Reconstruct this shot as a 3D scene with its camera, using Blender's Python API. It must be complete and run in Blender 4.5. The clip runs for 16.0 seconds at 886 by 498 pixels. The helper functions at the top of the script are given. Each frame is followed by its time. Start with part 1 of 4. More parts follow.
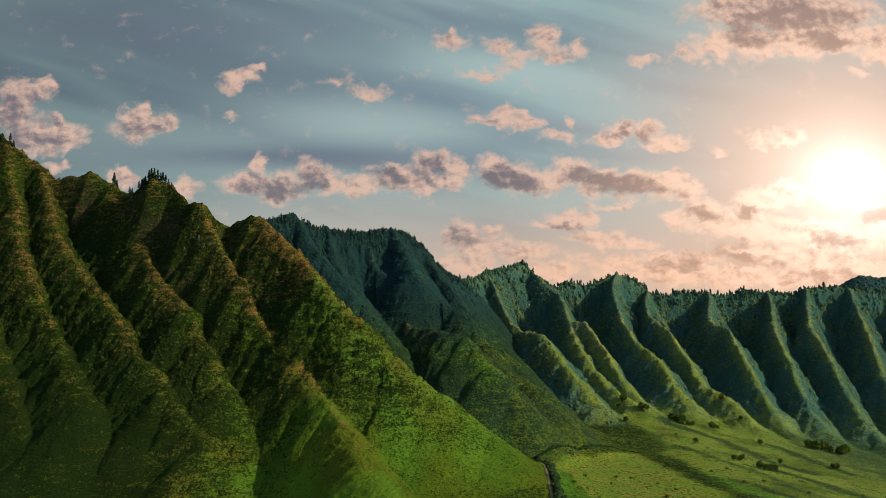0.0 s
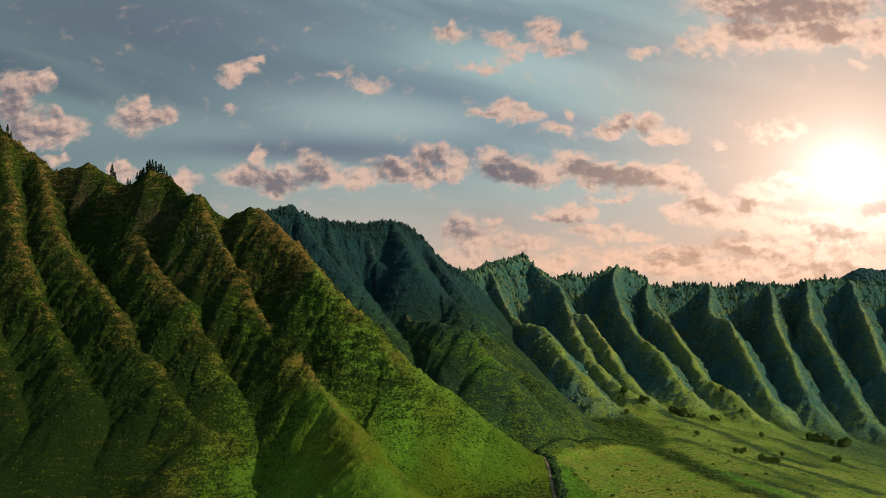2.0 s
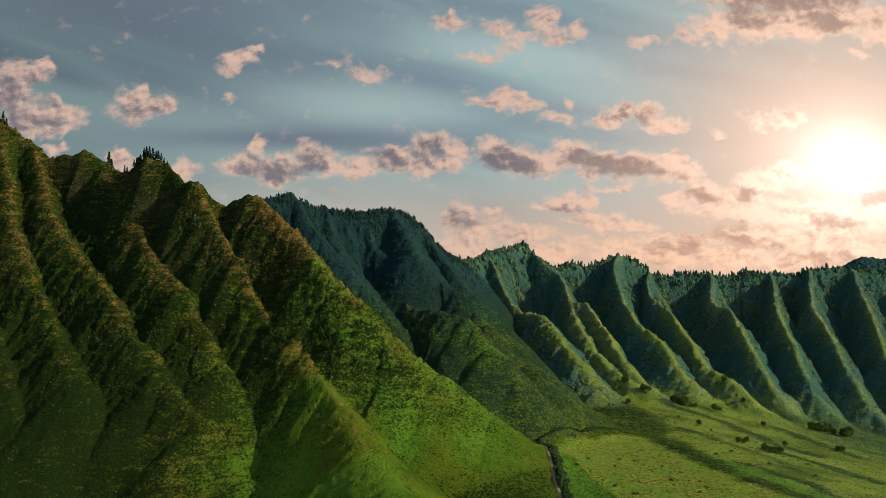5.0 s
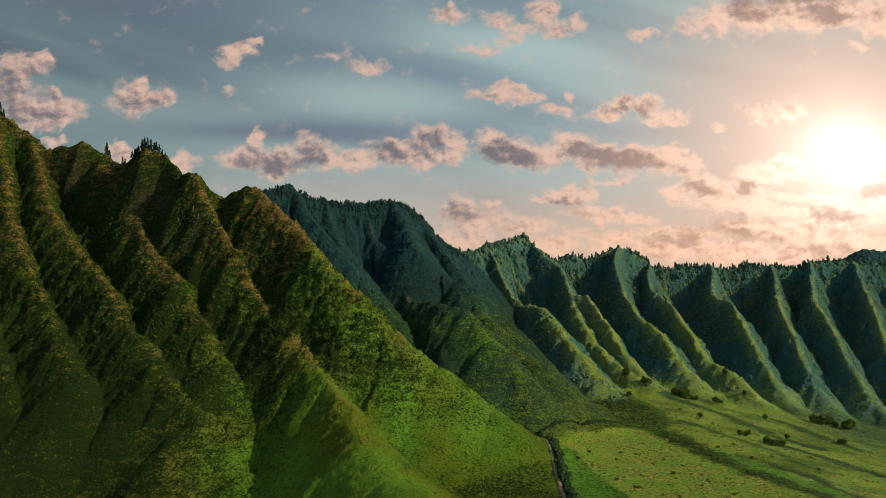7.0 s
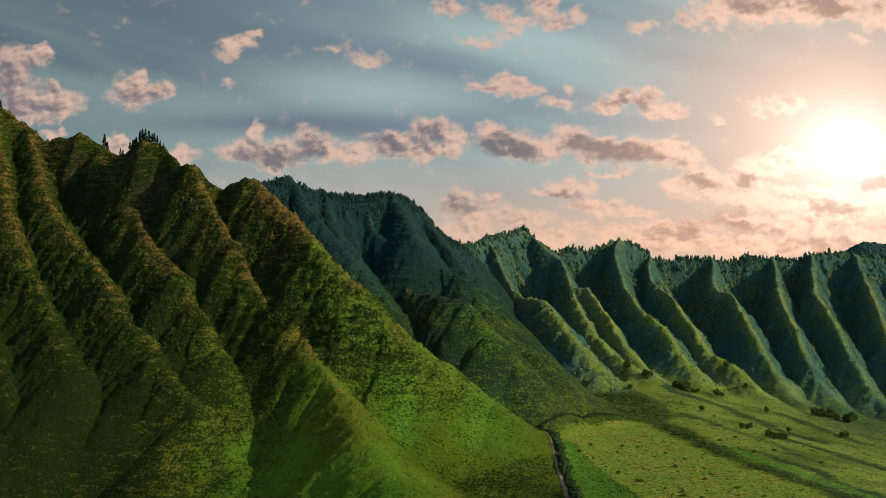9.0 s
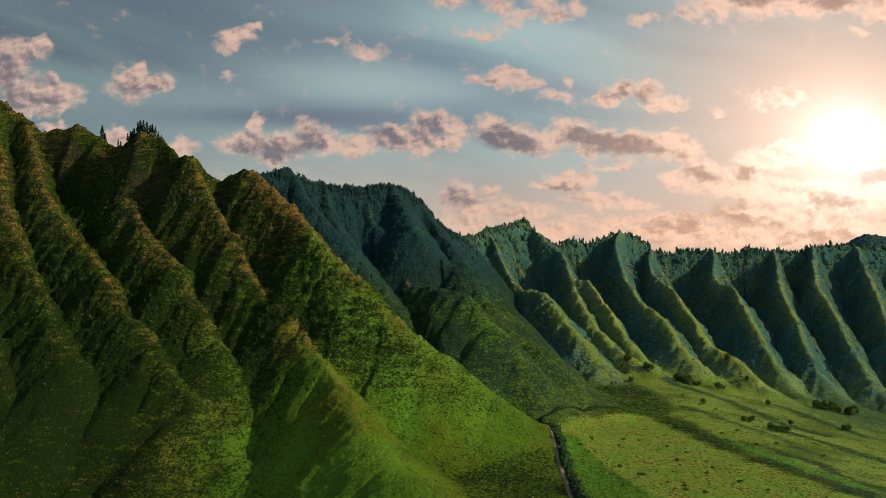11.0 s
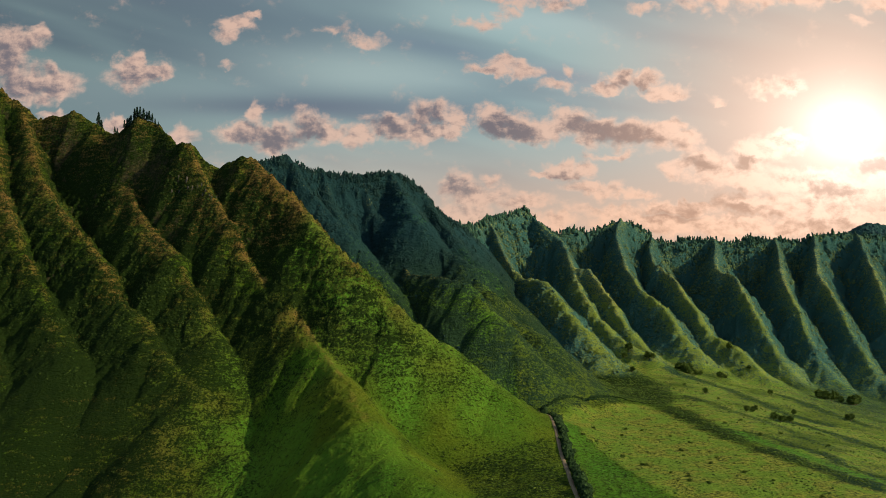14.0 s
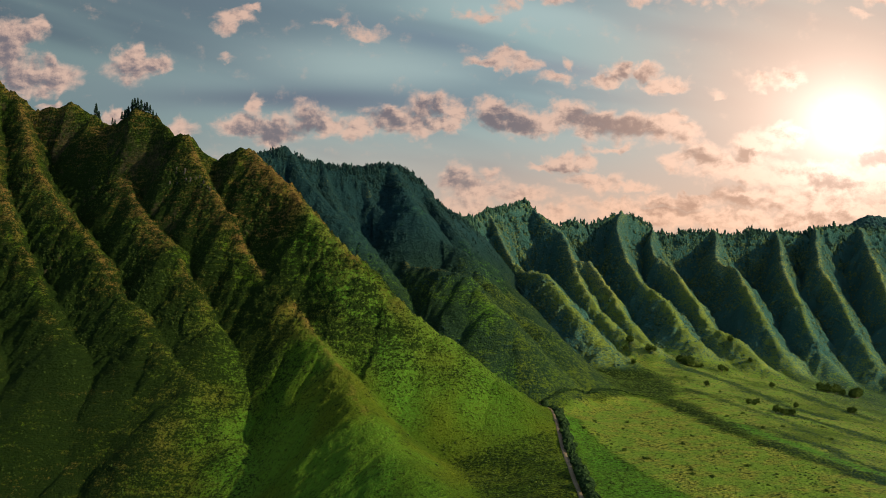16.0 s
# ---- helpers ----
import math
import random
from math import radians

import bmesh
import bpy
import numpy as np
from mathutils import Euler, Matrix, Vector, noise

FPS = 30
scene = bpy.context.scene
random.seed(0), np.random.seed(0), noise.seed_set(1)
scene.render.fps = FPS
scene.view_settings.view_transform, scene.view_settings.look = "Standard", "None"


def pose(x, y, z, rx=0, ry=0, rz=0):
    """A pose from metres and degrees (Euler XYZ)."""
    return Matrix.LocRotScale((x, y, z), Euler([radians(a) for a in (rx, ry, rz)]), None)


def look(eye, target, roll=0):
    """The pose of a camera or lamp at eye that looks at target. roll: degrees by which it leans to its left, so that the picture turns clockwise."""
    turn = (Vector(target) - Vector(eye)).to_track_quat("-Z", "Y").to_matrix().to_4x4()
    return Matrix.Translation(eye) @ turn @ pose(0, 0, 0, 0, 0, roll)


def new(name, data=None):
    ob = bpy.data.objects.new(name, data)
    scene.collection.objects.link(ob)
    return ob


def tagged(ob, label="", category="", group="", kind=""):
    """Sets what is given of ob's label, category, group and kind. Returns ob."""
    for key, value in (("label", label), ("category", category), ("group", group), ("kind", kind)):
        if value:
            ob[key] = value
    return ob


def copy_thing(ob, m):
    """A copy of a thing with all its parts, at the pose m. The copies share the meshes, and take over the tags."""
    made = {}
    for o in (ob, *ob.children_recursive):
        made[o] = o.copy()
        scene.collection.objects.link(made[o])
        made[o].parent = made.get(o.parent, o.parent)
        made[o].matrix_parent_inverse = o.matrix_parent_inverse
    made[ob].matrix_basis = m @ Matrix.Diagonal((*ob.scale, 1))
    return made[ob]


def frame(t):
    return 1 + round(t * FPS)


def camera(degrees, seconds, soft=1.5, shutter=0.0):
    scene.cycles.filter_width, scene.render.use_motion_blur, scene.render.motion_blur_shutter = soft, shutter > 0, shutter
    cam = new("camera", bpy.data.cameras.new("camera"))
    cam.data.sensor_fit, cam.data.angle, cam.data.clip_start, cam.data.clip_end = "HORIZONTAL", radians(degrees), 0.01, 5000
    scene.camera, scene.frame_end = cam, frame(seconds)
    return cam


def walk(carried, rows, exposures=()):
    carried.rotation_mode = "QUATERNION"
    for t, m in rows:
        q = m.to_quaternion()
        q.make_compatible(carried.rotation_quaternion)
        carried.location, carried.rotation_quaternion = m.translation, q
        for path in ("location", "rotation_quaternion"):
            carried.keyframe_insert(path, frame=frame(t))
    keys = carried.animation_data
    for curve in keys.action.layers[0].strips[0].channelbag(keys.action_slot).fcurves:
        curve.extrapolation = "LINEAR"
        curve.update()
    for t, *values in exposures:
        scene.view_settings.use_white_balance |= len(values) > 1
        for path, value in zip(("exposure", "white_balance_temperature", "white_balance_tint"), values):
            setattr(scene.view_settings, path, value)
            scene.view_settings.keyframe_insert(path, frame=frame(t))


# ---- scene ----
# ---------------------------------------------------------------- camera
cam = camera(48.0, 16.0, soft=0.9)
ROWS = []
for i in range(9):
    k = i / 8
    ROWS.append((16.0 * k, pose(-4.0 * k, 60.6 * k, 125.0 - 3.84 * k, 95.16 - 3.29 * k, 0.0, -0.17 * k)))
walk(cam, ROWS)

# ---------------------------------------------------------------- light
SUN_AZ, SUN_EL = 112.0, 23.0      # degrees to the right of straight ahead, and up
sun = bpy.data.lights.new("sun", "SUN")
sun.energy, sun.angle, sun.color = 5.0, radians(1.0), (1.0, 0.83, 0.52)
sun_ob = new("sun", sun)
sa, se = radians(SUN_AZ), radians(SUN_EL)
to_sun = Vector((math.sin(sa) * math.cos(se), math.cos(sa) * math.cos(se), math.sin(se)))
sun_ob.matrix_world = look(to_sun * 3000, (0, 0, 0))
scene.view_settings.exposure = 0.45


# ---------------------------------------------------------------- node helpers
class Net:
    def __init__(self, tree):
        self.t = tree
        tree.nodes.clear()

    def node(self, kind, **kw):
        n = self.t.nodes.new(kind)
        for key, value in kw.items():
            setattr(n, key, value)
        return n

    def put(self, sock, value):
        if isinstance(value, bpy.types.NodeSocket):
            self.t.links.new(value, sock)
        elif isinstance(value, (tuple, list)) and len(sock.default_value) == 4 and len(value) == 3:
            sock.default_value = (*value, 1.0)
        else:
            sock.default_value = value

    def math(self, op, a, b=0.0, c=0.0, clamp=False):
        n = self.node("ShaderNodeMath", operation=op, use_clamp=clamp)
        for s, v in zip(n.inputs, (a, b, c)):
            self.put(s, v)
        return n.outputs[0]

    def vec(self, op, a, b=(0, 0, 0)):
        n = self.node("ShaderNodeVectorMath", operation=op)
        self.put(n.inputs[0], a)
        if op == "SCALE":
            self.put(n.inputs[3], b)
        else:
            self.put(n.inputs[1], b)
        return n.outputs[1] if op in ("LENGTH", "DOT_PRODUCT", "DISTANCE") else n.outputs[0]

    def xyz(self, v):
        n = self.node("ShaderNodeSeparateXYZ")
        self.put(n.inputs[0], v)
        return n.outputs

    def join(self, x, y, z):
        n = self.node("ShaderNodeCombineXYZ")
        for s, v in zip(n.inputs, (x, y, z)):
            self.put(s, v)
        return n.outputs[0]

    def noise(self, v, scale, detail=4.0, rough=0.55, warp=0.0):
        n = self.node("ShaderNodeTexNoise")
        self.put(n.inputs["Vector"], v)
        self.put(n.inputs["Scale"], scale)
        self.put(n.inputs["Detail"], detail)
        self.put(n.inputs["Roughness"], rough)
        self.put(n.inputs["Distortion"], warp)
        return n.outputs["Fac"]

    def ramp(self, v, lo, hi, out_lo=0.0, out_hi=1.0, smooth=True):
        n = self.node("ShaderNodeMapRange", interpolation_type="SMOOTHSTEP" if smooth else "LINEAR")
        for s, x in zip(n.inputs, (v, lo, hi, out_lo, out_hi)):
            self.put(s, x)
        return n.outputs[0]

    def mix(self, f, a, b):
        n = self.node("ShaderNodeMix", data_type="RGBA")
        self.put(n.inputs[0], f)
        self.put(n.inputs[6], a)
        self.put(n.inputs[7], b)
        return n.outputs[2]

    def bump(self, h, dist, strength=1.0):
        n = self.node("ShaderNodeBump")
        self.put(n.inputs["Height"], h)
        self.put(n.inputs["Distance"], dist)
        self.put(n.inputs["Strength"], strength)
        return n.outputs[0]

    def attr(self, name):
        return self.node("ShaderNodeAttribute", attribute_name=name).outputs["Fac"]


# ---------------------------------------------------------------- sky
# clouds and their shaded bellies: middle (u, v) on a plane one unit ahead, half width, half height, weight
CLOUDS, BELLIES = [], []


def cloud(u, v, a, b, w=1.0):
    CLOUDS.append((u, v, a, b, w))


def belly(u, v, a, b, w=1.0):
    BELLIES.append((u, v, a, b, w))


cloud(-0.4282, 0.2494, 0.0288, 0.0187, 1.00)
cloud(-0.4403, 0.2290, 0.0259, 0.0221, 1.00)
cloud(-0.4112, 0.2593, 0.0138, 0.0117, 1.00)
cloud(-0.3898, 0.2075, 0.0264, 0.0162, 1.00)
cloud(-0.4184, 0.2058, 0.0344, 0.0197, 1.00)
cloud(-0.3096, 0.2162, 0.0345, 0.0151, 1.00)
cloud(-0.3138, 0.2278, 0.0184, 0.0105, 1.00)
cloud(-0.2866, 0.2174, 0.0172, 0.0093, 1.00)
cloud(-0.2068, 0.2675, 0.0196, 0.0105, 1.00)
cloud(-0.2165, 0.2546, 0.0161, 0.0088, 0.90)
cloud(-0.1925, 0.2757, 0.0081, 0.0053, 1.00)
cloud(-0.2149, 0.2261, 0.0103, 0.0041, 0.45)
cloud(-0.1129, 0.2599, 0.0161, 0.0058, 0.60)
cloud(-0.0742, 0.2494, 0.0184, 0.0076, 0.65)
cloud(-0.3229, 0.1624, 0.0160, 0.0127, 1.00)
cloud(-0.3948, 0.1768, 0.0143, 0.0069, 1.00)
cloud(-0.2654, 0.1508, 0.0206, 0.0150, 1.00)
cloud(-0.1885, 0.1780, 0.0115, 0.0116, 1.00)
cloud(-0.1980, 0.1595, 0.0286, 0.0127, 1.00)
cloud(-0.1654, 0.1537, 0.0343, 0.0138, 1.00)
cloud(-0.1368, 0.1653, 0.0229, 0.0139, 1.00)
cloud(-0.1110, 0.1566, 0.0263, 0.0138, 1.00)
cloud(-0.0910, 0.1508, 0.0172, 0.0104, 1.00)
cloud(-0.0538, 0.1664, 0.0275, 0.0139, 1.00)
cloud(-0.0795, 0.1566, 0.0229, 0.0104, 1.00)
cloud(-0.0109, 0.1739, 0.0275, 0.0162, 1.00)
cloud(-0.0195, 0.1566, 0.0343, 0.0115, 1.00)
cloud(0.0160, 0.1710, 0.0137, 0.0162, 1.00)
cloud(0.0103, 0.1526, 0.0137, 0.0081, 0.80)
cloud(0.0470, 0.1814, 0.0126, 0.0093, 1.00)
cloud(0.0550, 0.1699, 0.0200, 0.0162, 1.00)
cloud(0.0779, 0.1641, 0.0286, 0.0162, 1.00)
cloud(0.1093, 0.1624, 0.0286, 0.0162, 1.00)
cloud(0.1352, 0.1710, 0.0258, 0.0150, 1.00)
cloud(0.1580, 0.1606, 0.0343, 0.0173, 1.00)
cloud(0.1866, 0.1566, 0.0315, 0.0185, 1.00)
cloud(0.2180, 0.1537, 0.0286, 0.0161, 1.00)
cloud(0.2465, 0.1480, 0.0194, 0.0127, 1.00)
cloud(0.2324, 0.1624, 0.0172, 0.0092, 1.00)
cloud(0.1720, 0.1336, 0.0240, 0.0052, 0.70)
cloud(0.0667, 0.2290, 0.0230, 0.0099, 1.00)
cloud(0.0540, 0.2191, 0.0276, 0.0070, 1.00)
cloud(0.0839, 0.2232, 0.0190, 0.0105, 1.00)
cloud(0.1154, 0.2058, 0.0195, 0.0070, 0.80)
cloud(0.1298, 0.2214, 0.0069, 0.0070, 0.60)
cloud(0.1860, 0.2116, 0.0207, 0.0116, 1.00)
cloud(0.2090, 0.2139, 0.0172, 0.0105, 1.00)
cloud(0.2301, 0.1982, 0.0252, 0.0099, 1.00)
cloud(0.1699, 0.2017, 0.0230, 0.0075, 1.00)
cloud(0.2788, 0.1942, 0.0092, 0.0046, 0.60)
cloud(0.3260, 0.2023, 0.0161, 0.0070, 0.90)
cloud(0.3564, 0.2052, 0.0195, 0.0087, 0.90)
cloud(0.0092, 0.3038, 0.0208, 0.0106, 0.70)
cloud(0.0497, 0.3021, 0.0202, 0.0088, 0.65)
cloud(0.1016, 0.3079, 0.0196, 0.0176, 0.90)
cloud(0.0831, 0.2897, 0.0208, 0.0082, 0.80)
cloud(0.1188, 0.2897, 0.0196, 0.0076, 0.70)
cloud(0.0409, 0.2669, 0.0242, 0.0064, 0.55)
cloud(0.0698, 0.2769, 0.0150, 0.0082, 0.50)
cloud(0.2111, 0.2845, 0.0185, 0.0053, 0.55)
cloud(0.2469, 0.2903, 0.0162, 0.0094, 0.50)
cloud(0.1420, 0.2991, 0.0087, 0.0070, 0.50)
cloud(0.2852, 0.3021, 0.0323, 0.0164, 1.00)
cloud(0.3211, 0.3050, 0.0346, 0.0223, 1.20)
cloud(0.3673, 0.3050, 0.0404, 0.0206, 1.20)
cloud(0.4135, 0.3079, 0.0347, 0.0206, 1.20)
cloud(0.4492, 0.3021, 0.0289, 0.0235, 1.20)
cloud(0.3565, 0.3403, 0.1099, 0.0295, 1.30)
cloud(0.2687, 0.2804, 0.0086, 0.0064, 0.50)
cloud(0.4311, 0.2722, 0.0150, 0.0053, 0.50)
cloud(0.1234, 0.1221, 0.0251, 0.0109, 1.00)
cloud(0.0993, 0.1158, 0.0148, 0.0057, 0.90)
cloud(0.1473, 0.1221, 0.0137, 0.0080, 0.90)
cloud(0.1546, 0.1020, 0.0354, 0.0086, 0.75)
cloud(0.0519, 0.1135, 0.0126, 0.0069, 0.70)
cloud(0.0148, 0.1049, 0.0257, 0.0143, 0.90)
cloud(0.0376, 0.0951, 0.0342, 0.0160, 0.90)
cloud(0.0804, 0.0871, 0.0399, 0.0091, 0.80)
cloud(0.0233, 0.0734, 0.0342, 0.0171, 0.85)
cloud(0.1144, 0.0666, 0.0398, 0.0103, 0.80)
cloud(0.1973, 0.0963, 0.0262, 0.0052, 0.80)
cloud(0.1714, 0.0780, 0.0456, 0.0097, 0.85)
cloud(0.2541, 0.0837, 0.0627, 0.0086, 1.00)
cloud(0.2197, 0.0666, 0.0683, 0.0114, 0.95)
cloud(0.2822, 0.0620, 0.0683, 0.0125, 1.00)
cloud(0.2376, 0.1221, 0.0263, 0.0092, 0.90)
cloud(0.2616, 0.1249, 0.0286, 0.0161, 0.95)
cloud(0.2803, 0.1163, 0.0228, 0.0195, 0.95)
cloud(0.3207, 0.1376, 0.0332, 0.0161, 1.10)
cloud(0.3477, 0.1457, 0.0263, 0.0127, 1.10)
cloud(0.3116, 0.1123, 0.0400, 0.0184, 1.00)
cloud(0.3629, 0.1094, 0.0457, 0.0161, 1.00)
cloud(0.4084, 0.1020, 0.0456, 0.0195, 1.00)
cloud(0.4441, 0.1135, 0.0285, 0.0229, 1.00)
cloud(0.3510, 0.0837, 0.0912, 0.0126, 1.00)
cloud(0.4076, 0.0723, 0.0740, 0.0137, 1.00)
cloud(0.3391, 0.0620, 0.0853, 0.0125, 1.00)
belly(-0.4392, 0.2319, 0.0207, 0.0175, 0.50)
belly(-0.4194, 0.2436, 0.0150, 0.0128, 0.35)
belly(-0.4270, 0.2058, 0.0344, 0.0151, 0.40)
belly(-0.3124, 0.2116, 0.0230, 0.0081, 0.25)
belly(-0.1636, 0.1526, 0.0263, 0.0098, 0.90)
belly(-0.1379, 0.1595, 0.0183, 0.0115, 0.95)
belly(-0.1940, 0.1566, 0.0183, 0.0087, 0.55)
belly(-0.0538, 0.1653, 0.0206, 0.0092, 0.60)
belly(-0.0155, 0.1676, 0.0206, 0.0127, 0.80)
belly(0.0595, 0.1641, 0.0206, 0.0127, 1.00)
belly(0.0790, 0.1606, 0.0206, 0.0104, 1.00)
belly(0.1431, 0.1641, 0.0195, 0.0127, 1.00)
belly(0.1723, 0.1566, 0.0315, 0.0127, 1.10)
belly(0.1979, 0.1497, 0.0240, 0.0098, 0.90)
belly(0.1848, 0.2069, 0.0172, 0.0070, 0.85)
belly(0.2055, 0.2081, 0.0126, 0.0058, 0.50)
belly(0.1233, 0.1152, 0.0183, 0.0057, 0.50)
belly(0.0125, 0.0997, 0.0262, 0.0092, 0.50)
belly(0.3155, 0.3138, 0.0243, 0.0153, 0.90)
belly(0.3916, 0.3079, 0.0243, 0.0117, 0.85)
belly(0.3563, 0.3344, 0.0752, 0.0189, 0.80)
belly(0.3970, 0.1009, 0.0297, 0.0097, 0.80)
belly(0.3119, 0.1272, 0.0149, 0.0040, 0.60)
belly(0.2799, 0.0928, 0.0296, 0.0057, 0.80)
belly(0.2570, 0.0837, 0.0296, 0.0069, 0.60)
belly(0.3110, 0.0780, 0.0353, 0.0063, 0.70)
belly(0.3818, 0.0609, 0.0364, 0.0063, 0.70)
belly(0.2616, 0.1238, 0.0183, 0.0069, 0.60)
belly(0.4433, 0.1278, 0.0183, 0.0063, 0.60)
belly(0.2312, 0.0757, 0.0296, 0.0057, 0.55)

world = bpy.data.worlds.new("sky")
world.use_nodes = True
scene.world = world
W = Net(world.node_tree)
sky = W.node("ShaderNodeTexSky", sky_type="NISHITA", sun_disc=False, sun_elevation=se, sun_rotation=sa, altitude=100.0, dust_density=0.6, ozone_density=2.5)
way = W.node("ShaderNodeTexCoord").outputs["Generated"]
dx, dy, dz = W.xyz(way)
ahead = W.math("MAXIMUM", dy, 0.12)
u = W.math("DIVIDE", dx, ahead)
v = W.math("DIVIDE", dz, ahead)
uv = W.join(u, v, 0.0)


def puff_group():
    """A node group: one soft ellipse, joined to the field of those before it."""
    tree = bpy.data.node_groups.new("puff", "ShaderNodeTree")
    for name, kind in (("Place", "NodeSocketVector"), ("Field", "NodeSocketFloat"), ("Size", "NodeSocketVector"), ("Middle", "NodeSocketVector"), ("Weight", "NodeSocketFloat")):
        tree.interface.new_socket(name, in_out="INPUT", socket_type=kind)
    tree.interface.new_socket("Field", in_out="OUTPUT", socket_type="NodeSocketFloat")
    g = Net(tree)
    i = g.node("NodeGroupInput").outputs
    q = g.vec("DIVIDE", g.vec("SUBTRACT", i[0], i[3]), i[2])
    m = g.math("MULTIPLY", g.math("SUBTRACT", 1.0, g.vec("DOT_PRODUCT", q, q)), i[4])
    g.put(g.node("NodeGroupOutput").inputs[0], g.math("SMOOTH_MAX", i[1], m, 0.22))
    return tree


PUFF = puff_group()


def union(at, spots):
    """The joined field of soft ellipses: above 0 inside, below 0 outside."""
    field = -1.6
    for cu, cv, ca, cb, cw in spots:
        n = W.node("ShaderNodeGroup", node_tree=PUFF)
        W.put(n.inputs[0], at)
        W.put(n.inputs[1], field)
        n.inputs[2].default_value, n.inputs[3].default_value, n.inputs[4].default_value = (ca, cb, 1.0), (cu, cv, 0.0), cw
        field = n.outputs[0]
    return field


def jitter(at, scale, amount, detail):
    """The place, shifted about by noise."""
    n = W.node("ShaderNodeTexNoise")
    W.put(n.inputs["Vector"], at)
    n.inputs["Scale"].default_value, n.inputs["Detail"].default_value = scale, detail
    off = W.vec("MULTIPLY", W.vec("SUBTRACT", n.outputs["Color"], (0.5, 0.5, 0.5)), (amount, amount, 0.0))
    return W.vec("ADD", at, off)


def billow(at, scale, detail):
    """Rounded heads, as cumulus has: 0 in the creases, near 1 on the heads."""
    n = W.node("ShaderNodeTexVoronoi", feature="F1", normalize=True)
    W.put(n.inputs["Vector"], at)
    n.inputs["Scale"].default_value, n.inputs["Detail"].default_value, n.inputs["Roughness"].default_value = scale, detail, 0.6
    return W.math("SUBTRACT", 1.0, n.outputs["Distance"])


# high veil: grey blue above, warm towards the low sun
streak = W.noise(W.join(W.math("MULTIPLY", u, 1.6), W.math("ADD", W.math("MULTIPLY", v, 9.0), W.math("MULTIPLY", u, 2.0)), 3.0), 1.3, 3.0, 0.5, 0.4)
streak2 = W.noise(W.join(W.math("MULTIPLY", u, 2.0), W.math("MULTIPLY", v, 16.0), 8.0), 1.1, 4.0, 0.55)
blue = W.mix(W.ramp(streak, 0.36, 0.60), (0.094, 0.130, 0.148), (0.162, 0.228, 0.224))
blue = W.mix(W.math("MULTIPLY", W.ramp(streak2, 0.5, 0.7), 0.30), blue, (0.10, 0.132, 0.158))


def bank(cu, cv, ca, cb, lean, tone, most):
    """A lighter or darker bank of the high veil."""
    global blue
    a = W.math("DIVIDE", W.math("SUBTRACT", u, cu), ca)
    b = W.math("DIVIDE", W.math("ADD", W.math("SUBTRACT", v, cv), W.math("MULTIPLY", W.math("SUBTRACT", u, cu), lean)), cb)
    f = W.math("EXPONENT", W.math("MULTIPLY", W.math("ADD", W.math("MULTIPLY", a, a), W.math("MULTIPLY", b, b)), -1.2))
    f = W.math("MULTIPLY", f, W.math("ADD", most - 0.35, W.math("MULTIPLY", streak2, 0.7)))
    blue = W.mix(f, blue, tone)


bank(-0.080, 0.218, 0.150, 0.030, 0.05, (0.205, 0.262, 0.255), 0.9)
bank(-0.300, 0.195, 0.150, 0.026, 0.05, (0.175, 0.225, 0.230), 0.7)
bank(0.090, 0.272, 0.120, 0.022, 0.10, (0.225, 0.282, 0.275), 0.7)
bank(-0.140, 0.184, 0.150, 0.012, 0.02, (0.092, 0.112, 0.138), 1.0)
bank(-0.010, 0.246, 0.095, 0.013, 0.20, (0.105, 0.142, 0.165), 1.0)
bank(0.125, 0.215, 0.060, 0.011, 0.16, (0.120, 0.150, 0.172), 0.9)
bank(-0.340, 0.320, 0.230, 0.030, 0.05, (0.098, 0.122, 0.150), 0.8)
SU, SV = 0.412, 0.160
du = W.math("SUBTRACT", u, SU)
dv = W.math("SUBTRACT", v, SV)
far2 = W.math("ADD", W.math("MULTIPLY", du, du), W.math("MULTIPLY", W.math("MULTIPLY", dv, dv), 1.6))
dist = W.math("SQRT", far2)
warm = W.math("MULTIPLY", W.ramp(dist, 0.38, 0.03), W.ramp(dy, 0.0, 0.3))
low = W.math("MULTIPLY", W.ramp(v, 0.190, 0.05), W.ramp(u, -0.5, -0.05))
blue = W.vec("SCALE", blue, W.ramp(u, -0.5, 0.15, 0.70, 1.36))
base = W.mix(low, blue, (0.39, 0.300, 0.240))
base = W.mix(warm, base, W.mix(warm, (0.42, 0.40, 0.36), (0.61, 0.385, 0.265)))
# cloud cover
bent = jitter(jitter(uv, 26.0, 0.026, 2.0), 80.0, 0.020, 5.0)
wide_v = W.vec("MULTIPLY", bent, (1.0, 1.25, 1.0))
n1 = billow(wide_v, 38.0, 0.0)
n1b = billow(W.vec("ADD", wide_v, (0.005, 0.006, 0.0)), 38.0, 0.0)
n2 = W.noise(W.vec("MULTIPLY", uv, (1.0, 1.3, 1.0)), 38.0, 9.0, 0.64, 0.15)
n3 = W.noise(W.vec("MULTIPLY", W.vec("ADD", uv, (0.0035, 0.0045, 0.0)), (1.0, 1.3, 1.0)), 38.0, 6.0, 0.64, 0.15)
cover = union(bent, CLOUDS)
rest = W.math("MULTIPLY", W.ramp(dy, 0.35, 0.1), 0.55)      # scattered cloud goes on all round
cover = W.math("MAXIMUM", cover, W.math("SUBTRACT", rest, 0.7))
